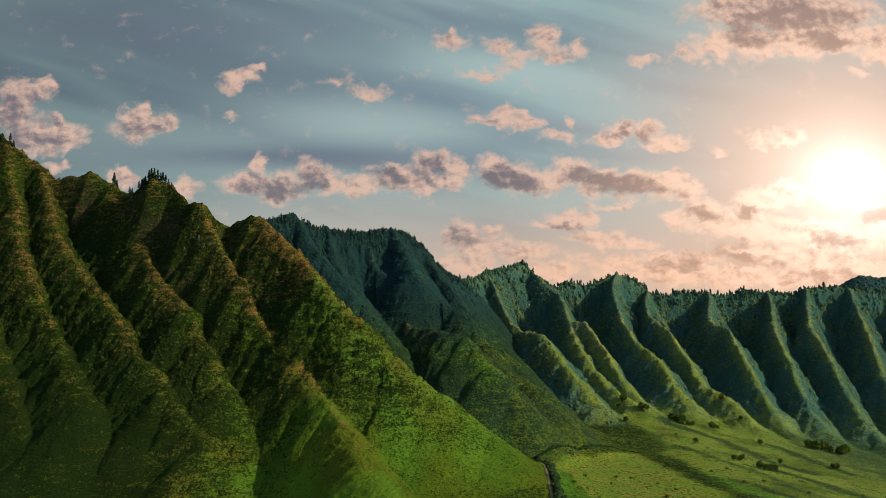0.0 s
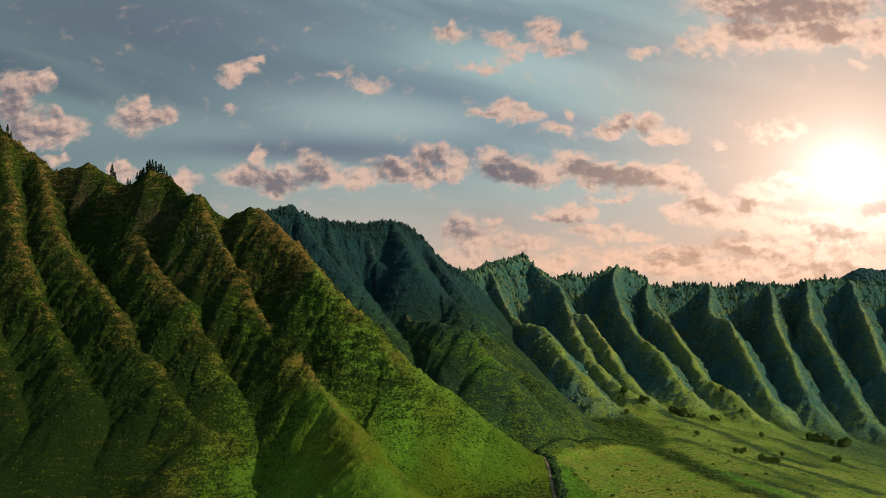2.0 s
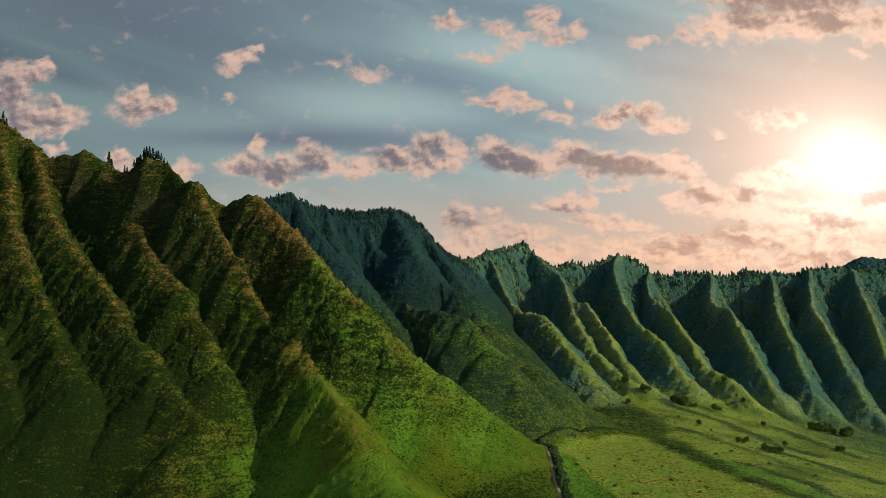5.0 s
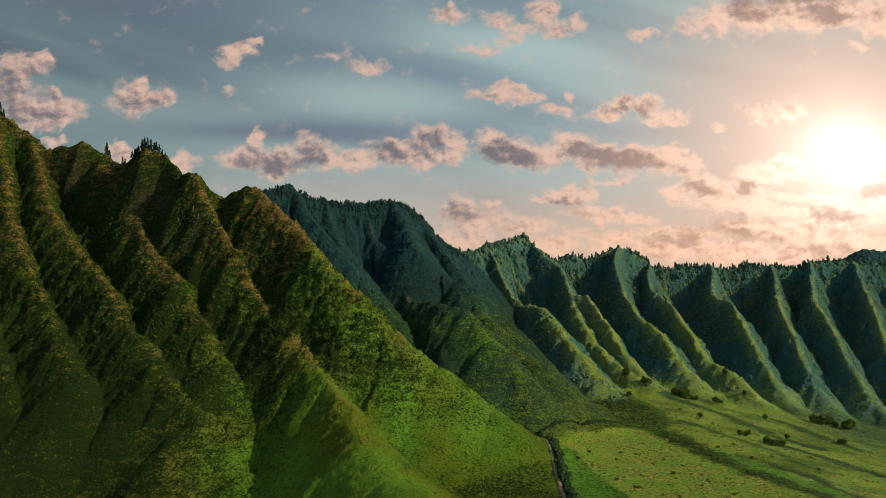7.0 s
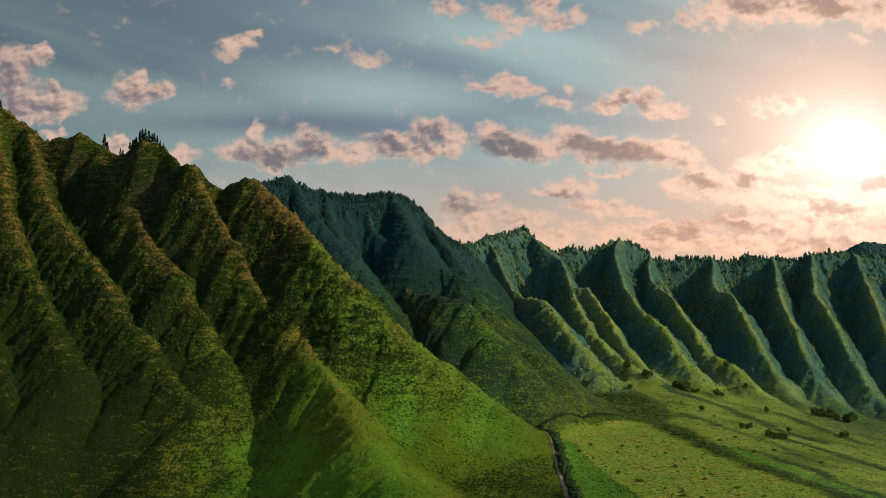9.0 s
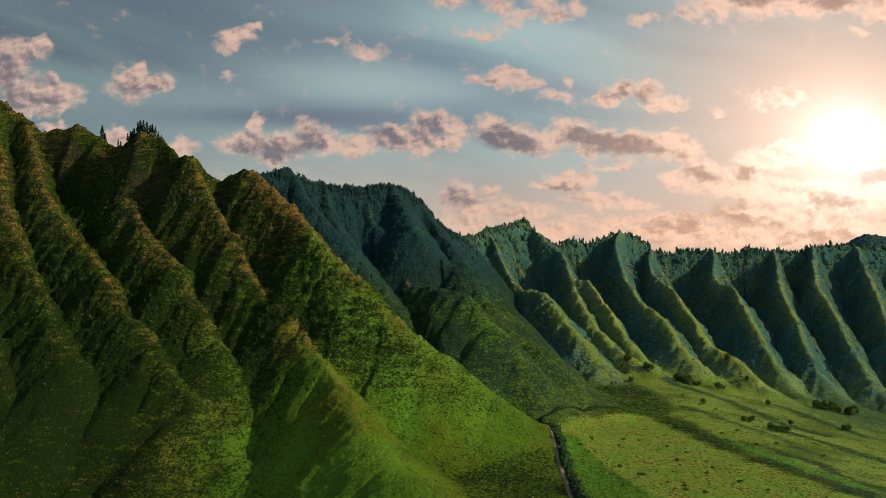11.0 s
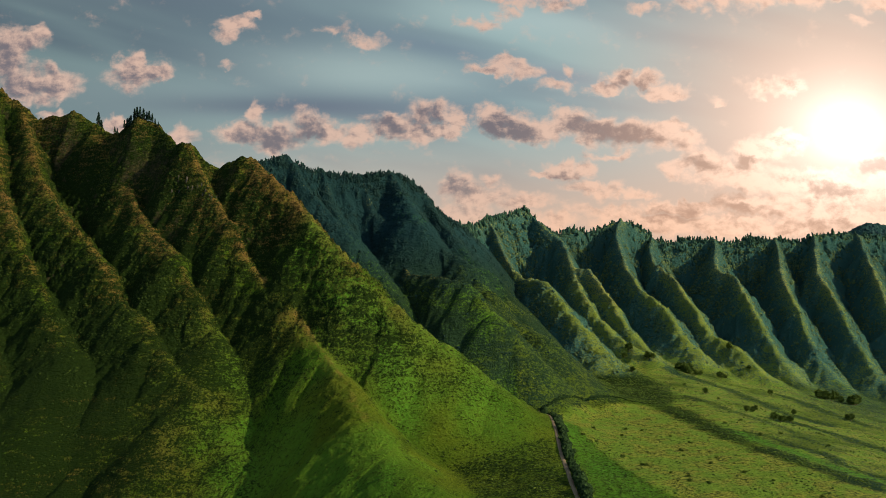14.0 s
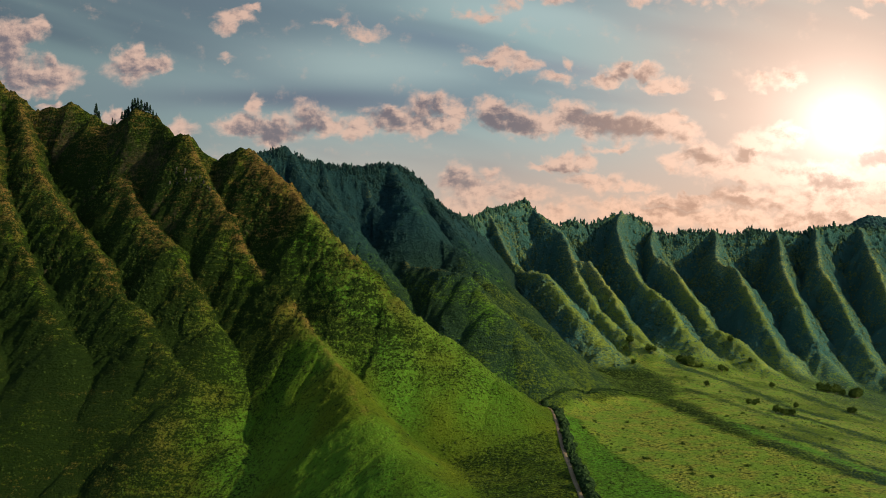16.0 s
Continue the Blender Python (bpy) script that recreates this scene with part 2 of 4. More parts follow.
dens = W.math("MULTIPLY_ADD", cover, 0.75, W.math("ADD", W.math("MULTIPLY", W.math("SUBTRACT", n1, 0.58), 0.7), W.math("MULTIPLY", W.math("SUBTRACT", n2, 0.5), 2.9)))
dens = W.math("MULTIPLY_ADD", W.math("MAXIMUM", cover, 0.0), 0.40, dens)
alpha = W.math("MULTIPLY", W.ramp(W.math("SUBTRACT", dens, 0.06), -0.36, 1.0), W.ramp(dz, 0.0, 0.02))
relief = W.math("ADD", W.math("MULTIPLY", W.math("SUBTRACT", n1b, n1), 0.5), W.math("MULTIPLY", W.math("SUBTRACT", n3, n2), 3.6))
under = W.math("MAXIMUM", union(bent, BELLIES), -0.6)
thick = W.math("ADD", W.math("MULTIPLY", under, 0.62), W.math("ADD", relief, W.math("MULTIPLY", W.math("SUBTRACT", n2, 0.5), 1.0)))
thick = W.math("ADD", thick, W.math("MULTIPLY", W.math("MINIMUM", W.math("SUBTRACT", dens, 0.5), 0.3), 0.25))
thick = W.math("ADD", thick, W.math("MULTIPLY", W.math("MULTIPLY", W.math("SUBTRACT", n2, 0.48), 1.6), warm))
thick = W.ramp(thick, -0.52, 0.74)
front = W.ramp(dy, 0.0, 0.3)
near_sun = W.math("MULTIPLY", W.math("EXPONENT", W.math("MULTIPLY", dist, -1 / 0.036)), front)
wide_sun = W.math("MULTIPLY", W.math("EXPONENT", W.math("MULTIPLY", dist, -1 / 0.085)), front)
base = W.vec("ADD", base, W.vec("SCALE", (0.18, 0.15, 0.12), wide_sun))
lit = W.mix(warm, (0.51, 0.335, 0.252), (0.74, 0.45, 0.300))
glow = W.math("MULTIPLY", W.ramp(v, 0.14, 0.05), W.ramp(u, -0.05, 0.2))      # the lowest clouds are the most orange
lit = W.mix(W.math("MULTIPLY", glow, 0.75), lit, (0.70, 0.40, 0.255))
lit = W.vec("ADD", lit, W.vec("SCALE", (0.68, 0.58, 0.50), wide_sun))
shade = W.mix(warm, (0.125, 0.098, 0.104), (0.47, 0.270, 0.170))
shade = W.mix(W.math("MULTIPLY", glow, 0.7), shade, (0.44, 0.235, 0.145))
base = W.mix(W.math("MULTIPLY", glow, 0.6), base, (0.56, 0.345, 0.235))
puff = W.mix(thick, lit, shade)
colour = W.mix(W.math("MULTIPLY", alpha, 0.94), base, puff)
colour = W.vec("ADD", colour, W.vec("SCALE", (1.05, 1.02, 0.98), near_sun))
colour = W.vec("ADD", colour, W.vec("SCALE", sky.outputs[0], W.ramp(dy, -0.1, 0.4, 0.088, 0.006)))
bg = W.node("ShaderNodeBackground")
W.put(bg.inputs[0], colour)
bg.inputs[1].default_value = 1.0
W.t.links.new(bg.outputs[0], W.node("ShaderNodeOutputWorld").inputs[0])


# ---------------------------------------------------------------- materials
def surface(name):
    m = bpy.data.materials.new(name)
    m.use_nodes = True
    n = Net(m.node_tree)
    shader = n.node("ShaderNodeBsdfPrincipled")
    n.t.links.new(shader.outputs[0], n.node("ShaderNodeOutputMaterial").inputs[0])
    return m, n, shader


def land_material():
    """Grass, shrubs and parched crests with painted sunlight, over volcanic soil; far woods with haze and shade in
    their colour.
    """
    m, n, s = surface("land")
    geo = n.node("ShaderNodeNewGeometry")
    p = geo.outputs["Position"]
    nz = n.xyz(geo.outputs["Normal"])[2]
    big = n.noise(p, 0.012, 4.0, 0.55)
    mid = n.noise(p, 0.06, 5.0, 0.6, 0.3)
    fine = n.noise(p, 0.34, 5.0, 0.65)
    tuft = n.noise(p, 1.0, 3.0, 0.6)
    crest, far_tint = n.attr("crest"), n.attr("far_tint")
    strata = n.noise(n.vec("MULTIPLY", p, (1.0, 1.0, 4.2)), 0.052, 6.0, 0.66, 0.25)      # growth that follows the ledges
    steep = n.ramp(nz, 0.95, 0.75)
    strata = n.math("MULTIPLY_ADD", n.math("SUBTRACT", strata, 0.5), n.math("MULTIPLY", steep, n.ramp(n.attr("high"), 0.0, 0.8, 0.45, 1.0)), 0.5)
    speck = n.noise(p, 0.62, 4.0, 0.7)
    cover = n.math("ADD", n.math("MULTIPLY", n.math("SUBTRACT", mid, 0.5), 0.9), n.math("MULTIPLY", n.math("SUBTRACT", fine, 0.5), 1.9))
    cover = n.math("ADD", cover, n.math("ADD", n.math("MULTIPLY", n.math("SUBTRACT", strata, 0.5), 2.4), n.math("MULTIPLY", n.math("SUBTRACT", speck, 0.5), 1.9)))
    cover = n.math("ADD", cover, n.attr("wood_shade"))
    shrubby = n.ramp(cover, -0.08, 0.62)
    grass = n.mix(n.ramp(big, 0.35, 0.65), (0.060, 0.112, 0.008), (0.098, 0.132, 0.010))
    # the rear mountain's shade also goes into its grass, as a darker green
    grass = n.mix(far_tint, grass, n.mix(n.attr("dark"), (0.165, 0.215, 0.034), (0.035, 0.075, 0.034)))
    c = n.mix(n.math("MULTIPLY", n.ramp(tuft, 0.35, 0.7), 0.5), grass, n.vec("SCALE", grass, 0.5))
    c = n.mix(n.math("MULTIPLY", n.ramp(n.noise(p, 0.55, 4.0, 0.7), 0.56, 0.70), n.math("MULTIPLY_ADD", n.attr("high"), 0.35, 0.30)), c, n.mix(far_tint, (0.17, 0.150, 0.025), (0.20, 0.205, 0.045)))
    # parched grass, brightened for the sunlight that catches the crests
    dry_lit = n.mix(far_tint, (0.190, 0.118, 0.032), (0.27, 0.265, 0.06))
    c = n.mix(n.math("MULTIPLY", n.ramp(n.math("ADD", crest, n.math("MULTIPLY", n.math("SUBTRACT", mid, 0.5), 1.1)), 0.35, 0.90), 0.8), c, dry_lit)
    pale = n.mix(n.ramp(mid, 0.42, 0.60), (0.125, 0.205, 0.024), (0.240, 0.245, 0.040))
    pale = n.mix(n.math("MULTIPLY", n.ramp(n.noise(n.vec("MULTIPLY", p, (1.0, 0.5, 1.0)), 0.16, 4.0, 0.65), 0.52, 0.66), 0.35), pale, (0.085, 0.140, 0.018))
    russet = n.math("MULTIPLY", n.ramp(n.math("ADD", big, n.math("MULTIPLY", n.math("SUBTRACT", fine, 0.5), 0.8)), 0.33, 0.56), n.math("MULTIPLY", n.attr("high"), n.math("SUBTRACT", 1.0, far_tint)))
    c = n.mix(n.math("MULTIPLY", russet, 0.85), c, (0.150, 0.086, 0.028))
    c = n.mix(n.math("MULTIPLY", n.attr("pasture"), 0.9), c, n.mix(n.math("MULTIPLY", n.ramp(n.noise(p, 0.42, 6.0, 0.75), 0.49, 0.62), 0.45), pale, (0.060, 0.110, 0.020)))
    c = n.mix(n.math("MULTIPLY", n.attr("lush"), 0.85), c, n.mix(n.ramp(n.math("ADD", n.math("MULTIPLY", fine, 0.6), n.math("MULTIPLY", speck, 0.4)), 0.40, 0.62), (0.056, 0.190, 0.015), (0.048, 0.112, 0.012)))
    # distant shrub colours: haze blue mixed in, and the rear mountain's shade
    shrub = n.mix(far_tint, (0.011, 0.023, 0.004), n.mix(n.attr("dark"), (0.034, 0.093, 0.080), (0.010, 0.033, 0.037)))
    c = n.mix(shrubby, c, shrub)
    bare = n.ramp(n.math("ADD", nz, n.math("MULTIPLY", n.math("SUBTRACT", fine, 0.5), 0.5)), 0.38, 0.22)
    c = n.mix(n.math("MULTIPLY", bare, n.math("SUBTRACT", 0.55, n.math("MULTIPLY", far_tint, 0.45))), c, n.mix(mid, (0.035, 0.027, 0.020), (0.085, 0.062, 0.040)))
    n.put(s.inputs["Base Color"], c)
    n.put(s.inputs["Roughness"], 0.85)
    n.put(s.inputs["Specular IOR Level"], 0.03)
    h = n.math("ADD", n.math("MULTIPLY", fine, 1.0), n.math("ADD", n.math("MULTIPLY", tuft, 0.35), n.math("MULTIPLY", strata, 0.9)))
    h = n.math("MULTIPLY", h, n.math("SUBTRACT", 1.0, n.math("MULTIPLY", n.math("MAXIMUM", n.attr("pasture"), n.attr("lush")), 0.5)))
    n.put(s.inputs["Normal"], n.bump(h, 6.0, 1.0))
    return m


LAND = land_material()


# ---------------------------------------------------------------- noise on arrays
def lattice(ix, iy, seed):
    h = (ix.astype(np.int64) * 374761393 + iy.astype(np.int64) * 668265263 + seed * 1442695041) & 0xFFFFFFFF
    h = ((h ^ (h >> 13)) * 1274126177) & 0xFFFFFFFF
    h = h ^ (h >> 16)
    return (h & 0xFFFF).astype(np.float64) / 65535.0


def value_noise(x, y, seed):
    fx, fy = np.floor(x), np.floor(y)
    tx, ty = x - fx, y - fy
    tx, ty = tx * tx * (3 - 2 * tx), ty * ty * (3 - 2 * ty)
    a, b = lattice(fx, fy, seed), lattice(fx + 1, fy, seed)
    c, d = lattice(fx, fy + 1, seed), lattice(fx + 1, fy + 1, seed)
    return (a + (b - a) * tx) * (1 - ty) + (c + (d - c) * tx) * ty


def fbm(x, y, size, octaves, seed, gain=0.5):
    total, amp, norm = 0.0, 1.0, 0.0
    for k in range(octaves):
        total = total + amp * (value_noise(x / size + 17.3 * k, y / size - 9.1 * k, seed + k) - 0.5)
        norm += amp
        amp *= gain
        size *= 0.5
    return total / norm * 2


# ---------------------------------------------------------------- the lie of the land
RIDGES = []


def ridge(name, massif, steep, foot, rounding, *points):
    """A crest line in metres, from the top down; the flanks fall away from it at that steepness, at its top and at its foot."""
    RIDGES.append((name, massif, steep, foot, rounding, points))


ridge("crest", "near", 3.20, 3.20, 3, (-859, 1420, 519), (-696, 1380, 442), (-605, 1340, 402), (-538, 1320, 354), (-507, 1310, 335), (-466, 1300, 344), (-432, 1290, 322), (-407, 1270, 309), (-361, 1220, 322), (-337, 1215, 311), (-306, 1190, 282), (-287, 1170, 281), (-265, 1160, 260), (-251, 1160, 255), (-214, 1140, 263))
ridge("spur", "near", 1.60, 0.52, 9, (-696, 1380, 442), (-588, 1220, 250), (-459, 1038, 102), (-377, 930, 21), (-322, 860, -46), (-250, 752, -101))
ridge("spur", "near", 1.60, 0.52, 9, (-597, 1340, 398), (-528, 1225, 264), (-447, 1110, 163), (-386, 1030, 102), (-348, 975, 70), (-304, 900, -15), (-243, 785, -92))
ridge("spur", "near", 1.60, 0.52, 9, (-538, 1320, 354), (-470, 1212, 249), (-405, 1137, 193), (-358, 1079, 152), (-319, 1029, 112), (-272, 977, 78), (-217, 922, 35), (-167, 870, -11), (-88, 767, -63))
ridge("spur", "near", 1.60, 0.52, 9, (-432, 1290, 322), (-370, 1202, 248), (-326, 1127, 195), (-276, 1069, 159), (-250, 1029, 124), (-214, 977, 80), (-188, 952, 49), (-160, 910, -1), (-99, 795, -76))
ridge("spur", "near", 1.60, 0.42, 7, (-287, 1170, 281), (-256, 1124, 227), (-220, 1080, 186), (-194, 1041, 146), (-155, 998, 117), (-130, 966, 92), (-106, 925, 68), (-80, 874, 42), (-41, 775, 4), (3, 653, -28))
ridge("spur", "near", 1.55, 0.56, 6, (-214, 1140, 263), (-164, 1092, 223), (-133, 1047, 190), (-81, 989, 136), (-46, 964, 101), (-7, 942, 72), (34, 917, 35), (59, 905, 10))
ridge("crest", "rear", 1.50, 1.50, 14, (-246, 1250, 262), (-224, 1270, 274), (-198, 1290, 281), (-168, 1310, 267), (-109, 1330, 262), (-72, 1350, 270), (-43, 1390, 256), (-11, 1440, 225), (25, 1540, 206))
ridge("spur", "rear", 1.35, 1.30, 6, (-157, 1315, 273), (-140, 1270, 226), (-110, 1215, 183), (-86, 1180, 152))
ridge("spur", "rear", 1.35, 1.30, 6, (-73, 1350, 276), (-51, 1300, 239), (-35, 1255, 210))
ridge("spur", "rear", 1.35, 1.00, 6, (-43, 1390, 262), (-7, 1320, 207), (20, 1270, 175), (46, 1225, 144), (64, 1180, 108))
ridge("spur", "rear", 1.35, 1.30, 6, (-198, 1290, 287), (-158, 1240, 231), (-111, 1190, 179), (-68, 1150, 131))
ridge("spur", "rear", 1.35, 1.00, 6, (-109, 1330, 268), (-87, 1290, 220), (-60, 1260, 193), (-28, 1240, 201), (4, 1220, 163), (27, 1200, 152), (49, 1160, 115), (77, 1130, 82), (101, 1110, 69))
ridge("spur", "rear", 1.35, 1.00, 6, (-60, 1260, 193), (-39, 1180, 135), (1, 1150, 131), (26, 1130, 124), (50, 1090, 91), (76, 1060, 60), (86, 1040, 34))
ridge("crest", "ridge", 2.00, 2.00, 6, (25, 1560, 211), (46, 1680, 216), (87, 1780, 242), (149, 1850, 260), (177, 1880, 238), (208, 1920, 226), (284, 1950, 230), (341, 1960, 250), (360, 1970, 248), (402, 1990, 221), (438, 2000, 210), (472, 2000, 216), (577, 2010, 210), (600, 2010, 218), (658, 2010, 219), (703, 2010, 214), (738, 2010, 225), (799, 2020, 228), (895, 2030, 221), (1067, 2050, 236), (1321, 2080, 262))
ridge("spur", "ridge", 1.60, 1.05, 4, (76, 1760, 243), (96, 1680, 191), (105, 1600, 152), (121, 1520, 133), (146, 1470, 131), (160, 1400, 96), (179, 1350, 66), (203, 1310, 41))
ridge("spur", "ridge", 1.60, 1.05, 4, (159, 1850, 256), (203, 1780, 206), (211, 1680, 155), (213, 1620, 123), (223, 1540, 89), (243, 1460, 52), (268, 1420, 33), (284, 1400, 21))
ridge("spur", "ridge", 1.60, 1.05, 4, (211, 1680, 155), (234, 1660, 151), (258, 1580, 105), (269, 1510, 67), (282, 1450, 34))
ridge("spur", "ridge", 1.60, 1.05, 4, (341, 1960, 255), (324, 1900, 222), (316, 1800, 165), (324, 1700, 123), (347, 1630, 93), (355, 1560, 58), (369, 1500, 26))
ridge("spur", "ridge", 1.60, 1.05, 4, (403, 1990, 225), (382, 1850, 166), (400, 1780, 137), (409, 1680, 92), (413, 1600, 51), (434, 1550, 33), (454, 1500, 5), (464, 1480, -10))
ridge("spur", "ridge", 1.60, 1.05, 4, (531, 2005, 218), (496, 1860, 159), (515, 1800, 140), (511, 1700, 92), (510, 1640, 55), (518, 1560, 3), (522, 1500, -36))
ridge("spur", "ridge", 1.60, 1.05, 4, (658, 2010, 224), (607, 1830, 137), (599, 1730, 84), (590, 1650, 30), (591, 1620, 4), (604, 1570, -28))
ridge("spur", "ridge", 1.60, 1.05, 4, (732, 2010, 229), (683, 1860, 151), (679, 1750, 84), (673, 1690, 41), (676, 1620, -6), (691, 1560, -49))
ridge("spur", "ridge", 1.60, 1.05, 4, (822, 2020, 230), (799, 1940, 191), (781, 1830, 130), (755, 1730, 65), (747, 1650, 5), (757, 1580, -51))
ridge("spur", "ridge", 1.60, 1.05, 4, (946, 2040, 231), (890, 1880, 146), (855, 1750, 66), (833, 1620, -20))
ridge("spur", "ridge", 1.60, 1.05, 4, (1091, 2050, 243), (1018, 1880, 146), (973, 1750, 66), (941, 1620, -38))
ridge("crest", "far", 0.70, 0.70, 30, (989, 2500, 250), (1046, 2500, 279), (1124, 2520, 281), (1237, 2540, 298), (1423, 2560, 314))


def soft(x, w):
    """0 below, x above, rounded over w."""
    return w * np.logaddexp(0, x / w)


def floor_height(x, y):
    z = -6 + 0.02 * np.clip(x, -40, 260) + 0.035 * np.clip(y - 1000, -500, 600)
    z = z - 0.19 * soft(x - 280, 25) + 0.14 * soft(x - 660, 40)
    z = z - 0.30 * soft(0 - x, 25) - 0.20 * soft(880 - y, 40) / (1 + np.exp((x - 20) / 20))
    return np.maximum(z, -170)


def axis(stops, steps, ends):
    """Grid lines between the stops at those steps, then wider and wider to the horizon."""
    core = np.concatenate([np.arange(a, b - 0.3 * d, d) for a, b, d in zip(stops[:-1], stops[1:], steps)] + [[stops[-1]]])
    grow = [3.0]
    while sum(grow) < ends:
        grow.append(grow[-1] * 1.35)
    out = np.cumsum(grow)
    return np.concatenate([(stops[0] - out)[::-1], core, stops[-1] + out])


xs = axis((-700, -520, 110, 960, 1240), (2.6, 1.5, 2.5, 5.0), 6000)
ys = axis((640, 700, 1330, 2080, 2600), (2.4, 1.6, 2.5, 10.0), 6000)
X, Y = np.meshgrid(xs, ys)
# wander, so that no crest is a straight rule
WX = X + 5 * fbm(X, Y, 90, 3, 11) + 3 * fbm(X, Y, 22, 3, 12)
WY = Y + 5 * fbm(X, Y, 90, 3, 21) + 3 * fbm(X, Y, 22, 3, 22)
floor_z = floor_height(X, Y)
best = np.full(X.shape, -1e4)
owner = np.full(X.shape, -1)
away = np.full(X.shape, 1e3)
along = np.zeros(X.shape)
for i, (name, massif, steep, foot, rounding, points) in enumerate(RIDGES):
    pts = np.array(points, float)
    reach = min((pts[:, 2].max() + 140) / min(steep, foot) + 40, 420)
    length = np.hypot(*np.diff(pts[:, :2], axis=0).T).sum()
    sel = (X > pts[:, 0].min() - reach) & (X < pts[:, 0].max() + reach) & (Y > pts[:, 1].min() - reach) & (Y < pts[:, 1].max() + reach)
    px, py = WX[sel], WY[sel]
    top, td, ts = np.full(px.shape, -1e4), np.full(px.shape, 1e3), np.zeros(px.shape)
    run = 0.0
    for a, b in zip(pts[:-1], pts[1:]):
        e = b - a
        ll = e[0] ** 2 + e[1] ** 2
        s = np.clip(((px - a[0]) * e[0] + (py - a[1]) * e[1]) / ll, 0, 1)
        d = np.hypot(px - a[0] - s * e[0], py - a[1] - s * e[1])
        share = (run + s * math.sqrt(ll)) / length
        fall = steep + (foot - steep) * share ** 1.5
        bend = rounding * (1 + (1.8 if massif == "near" else 1.5) * share ** 2)
        z = a[2] + s * e[2] - fall * (np.sqrt(d * d + bend ** 2) - bend)
        hit = z > top
        top[hit], td[hit], ts[hit] = z[hit], d[hit], (run + s * math.sqrt(ll))[hit]
        run += math.sqrt(ll)
    # rills that run down the flanks
    rill = np.abs(fbm(ts + 400 * i, td * 0.22, 34, 4, 31, 0.7)) * 2.4
    deep = {"near": 11, "rear": 13, "ridge": 30, "far": 8}[massif]
    top = top - np.clip(td / 26, 0, 1) * deep * np.clip(1.15 - 1.25 * ts / length, 0.08, 1) * (1 - np.clip(rill, 0, 1)) + 2
    bs = best[sel]
    hit = top > bs
    for arr, val in ((best, top), (away, td), (along, ts)):
        tmp = arr[sel]
        tmp[hit] = val[hit]
        arr[sel] = tmp
    tmp = owner[sel]
    tmp[hit] = i
    owner[sel] = tmp
over = best - floor_z
blend = soft(over, 14.0)
Z = floor_z + blend
hill = np.clip(blend / 40, 0, 1)
climb0 = np.clip((Z - 10) / 120, 0, 1)
ledge = 0.6 * np.mod(Z / 12.0 + 1.2 * fbm(X, Y, 60, 3, 45), 1.0) + 0.4 * np.mod(Z / 5.5 + 1.5 * fbm(X, Y, 40, 3, 47), 1.0)
wooded = np.isin(owner, [i for i, r in enumerate(RIDGES) if r[1] == "rear"])
on_ridge = np.isin(owner, [i for i, r in enumerate(RIDGES) if r[1] == "ridge"])
Z = Z + hill * on_ridge * np.clip(away / 22, 0.15, 1) * (12 * fbm(X, Y, 24, 4, 43, 0.8) - 1)
smoothed = np.where(wooded, 0.55, np.where(X < 60, np.clip(0.35 + 0.9 * climb0, 0, 1), 1.0))
Z = Z + hill * smoothed * (5 * fbm(X, Y, 50, 3, 41) + 5.0 * fbm(X, Y, 14, 4, 51, 0.75) * np.clip(0.45 + climb0, 0, 1) + np.where(X < 60, 4.2 + 6.0 * climb0 ** 2, 4.2) * (ledge - 0.5) * np.clip(0.5 + 1.5 * fbm(X, Y, 50, 2, 46), 0, 1)) + (1 - hill) * (2.0 * fbm(X, Y, 60, 3, 61) + 0.7 * fbm(X, Y, 8, 2, 62))
owner = np.where(over > 4.0, owner, -1)
low_part = np.zeros(X.shape)
for i, r in enumerate(RIDGES):
    q = np.array(r[5], float)
    low_part[owner == i] = along[owner == i] / np.hypot(*np.diff(q[:, :2], axis=0).T).sum()
# where the crests take their sunlit colour, wider on the ridge
crestness = np.exp(-away / np.where(on_ridge, 16.0, 10.0)) * hill * np.clip(1.5 - 1.5 * low_part, 0.15, 1)


def smooth_out(a, times):
    for _ in range(times):
        b = np.pad(a, 1, mode="edge")
        a = (b[:-2, 1:-1] + b[2:, 1:-1] + b[1:-1, :-2] + b[1:-1, 2:] + 2 * a) / 6
    return a


def from_line(px, py, points):
    """Distance from a line through points in plan."""
    best_d = np.full(np.shape(px), 1e4)
    for (ax, ay), (bx, by) in zip(points[:-1], points[1:]):
        ex, ey = bx - ax, by - ay
        s = np.clip(((px - ax) * ex + (py - ay) * ey) / (ex * ex + ey * ey), 0, 1)
        best_d = np.minimum(best_d, np.hypot(px - ax - s * ex, py - ay - s * ey))
    return best_d


def inside(px, py, points):
    odd = np.zeros(np.shape(px), bool)
    for (ax, ay), (bx, by) in zip(points, points[1:] + points[:1]):
        if ay != by:
            odd ^= ((ay > py) != (by > py)) & (px < (bx - ax) * (py - ay) / (by - ay) + ax)
    return odd


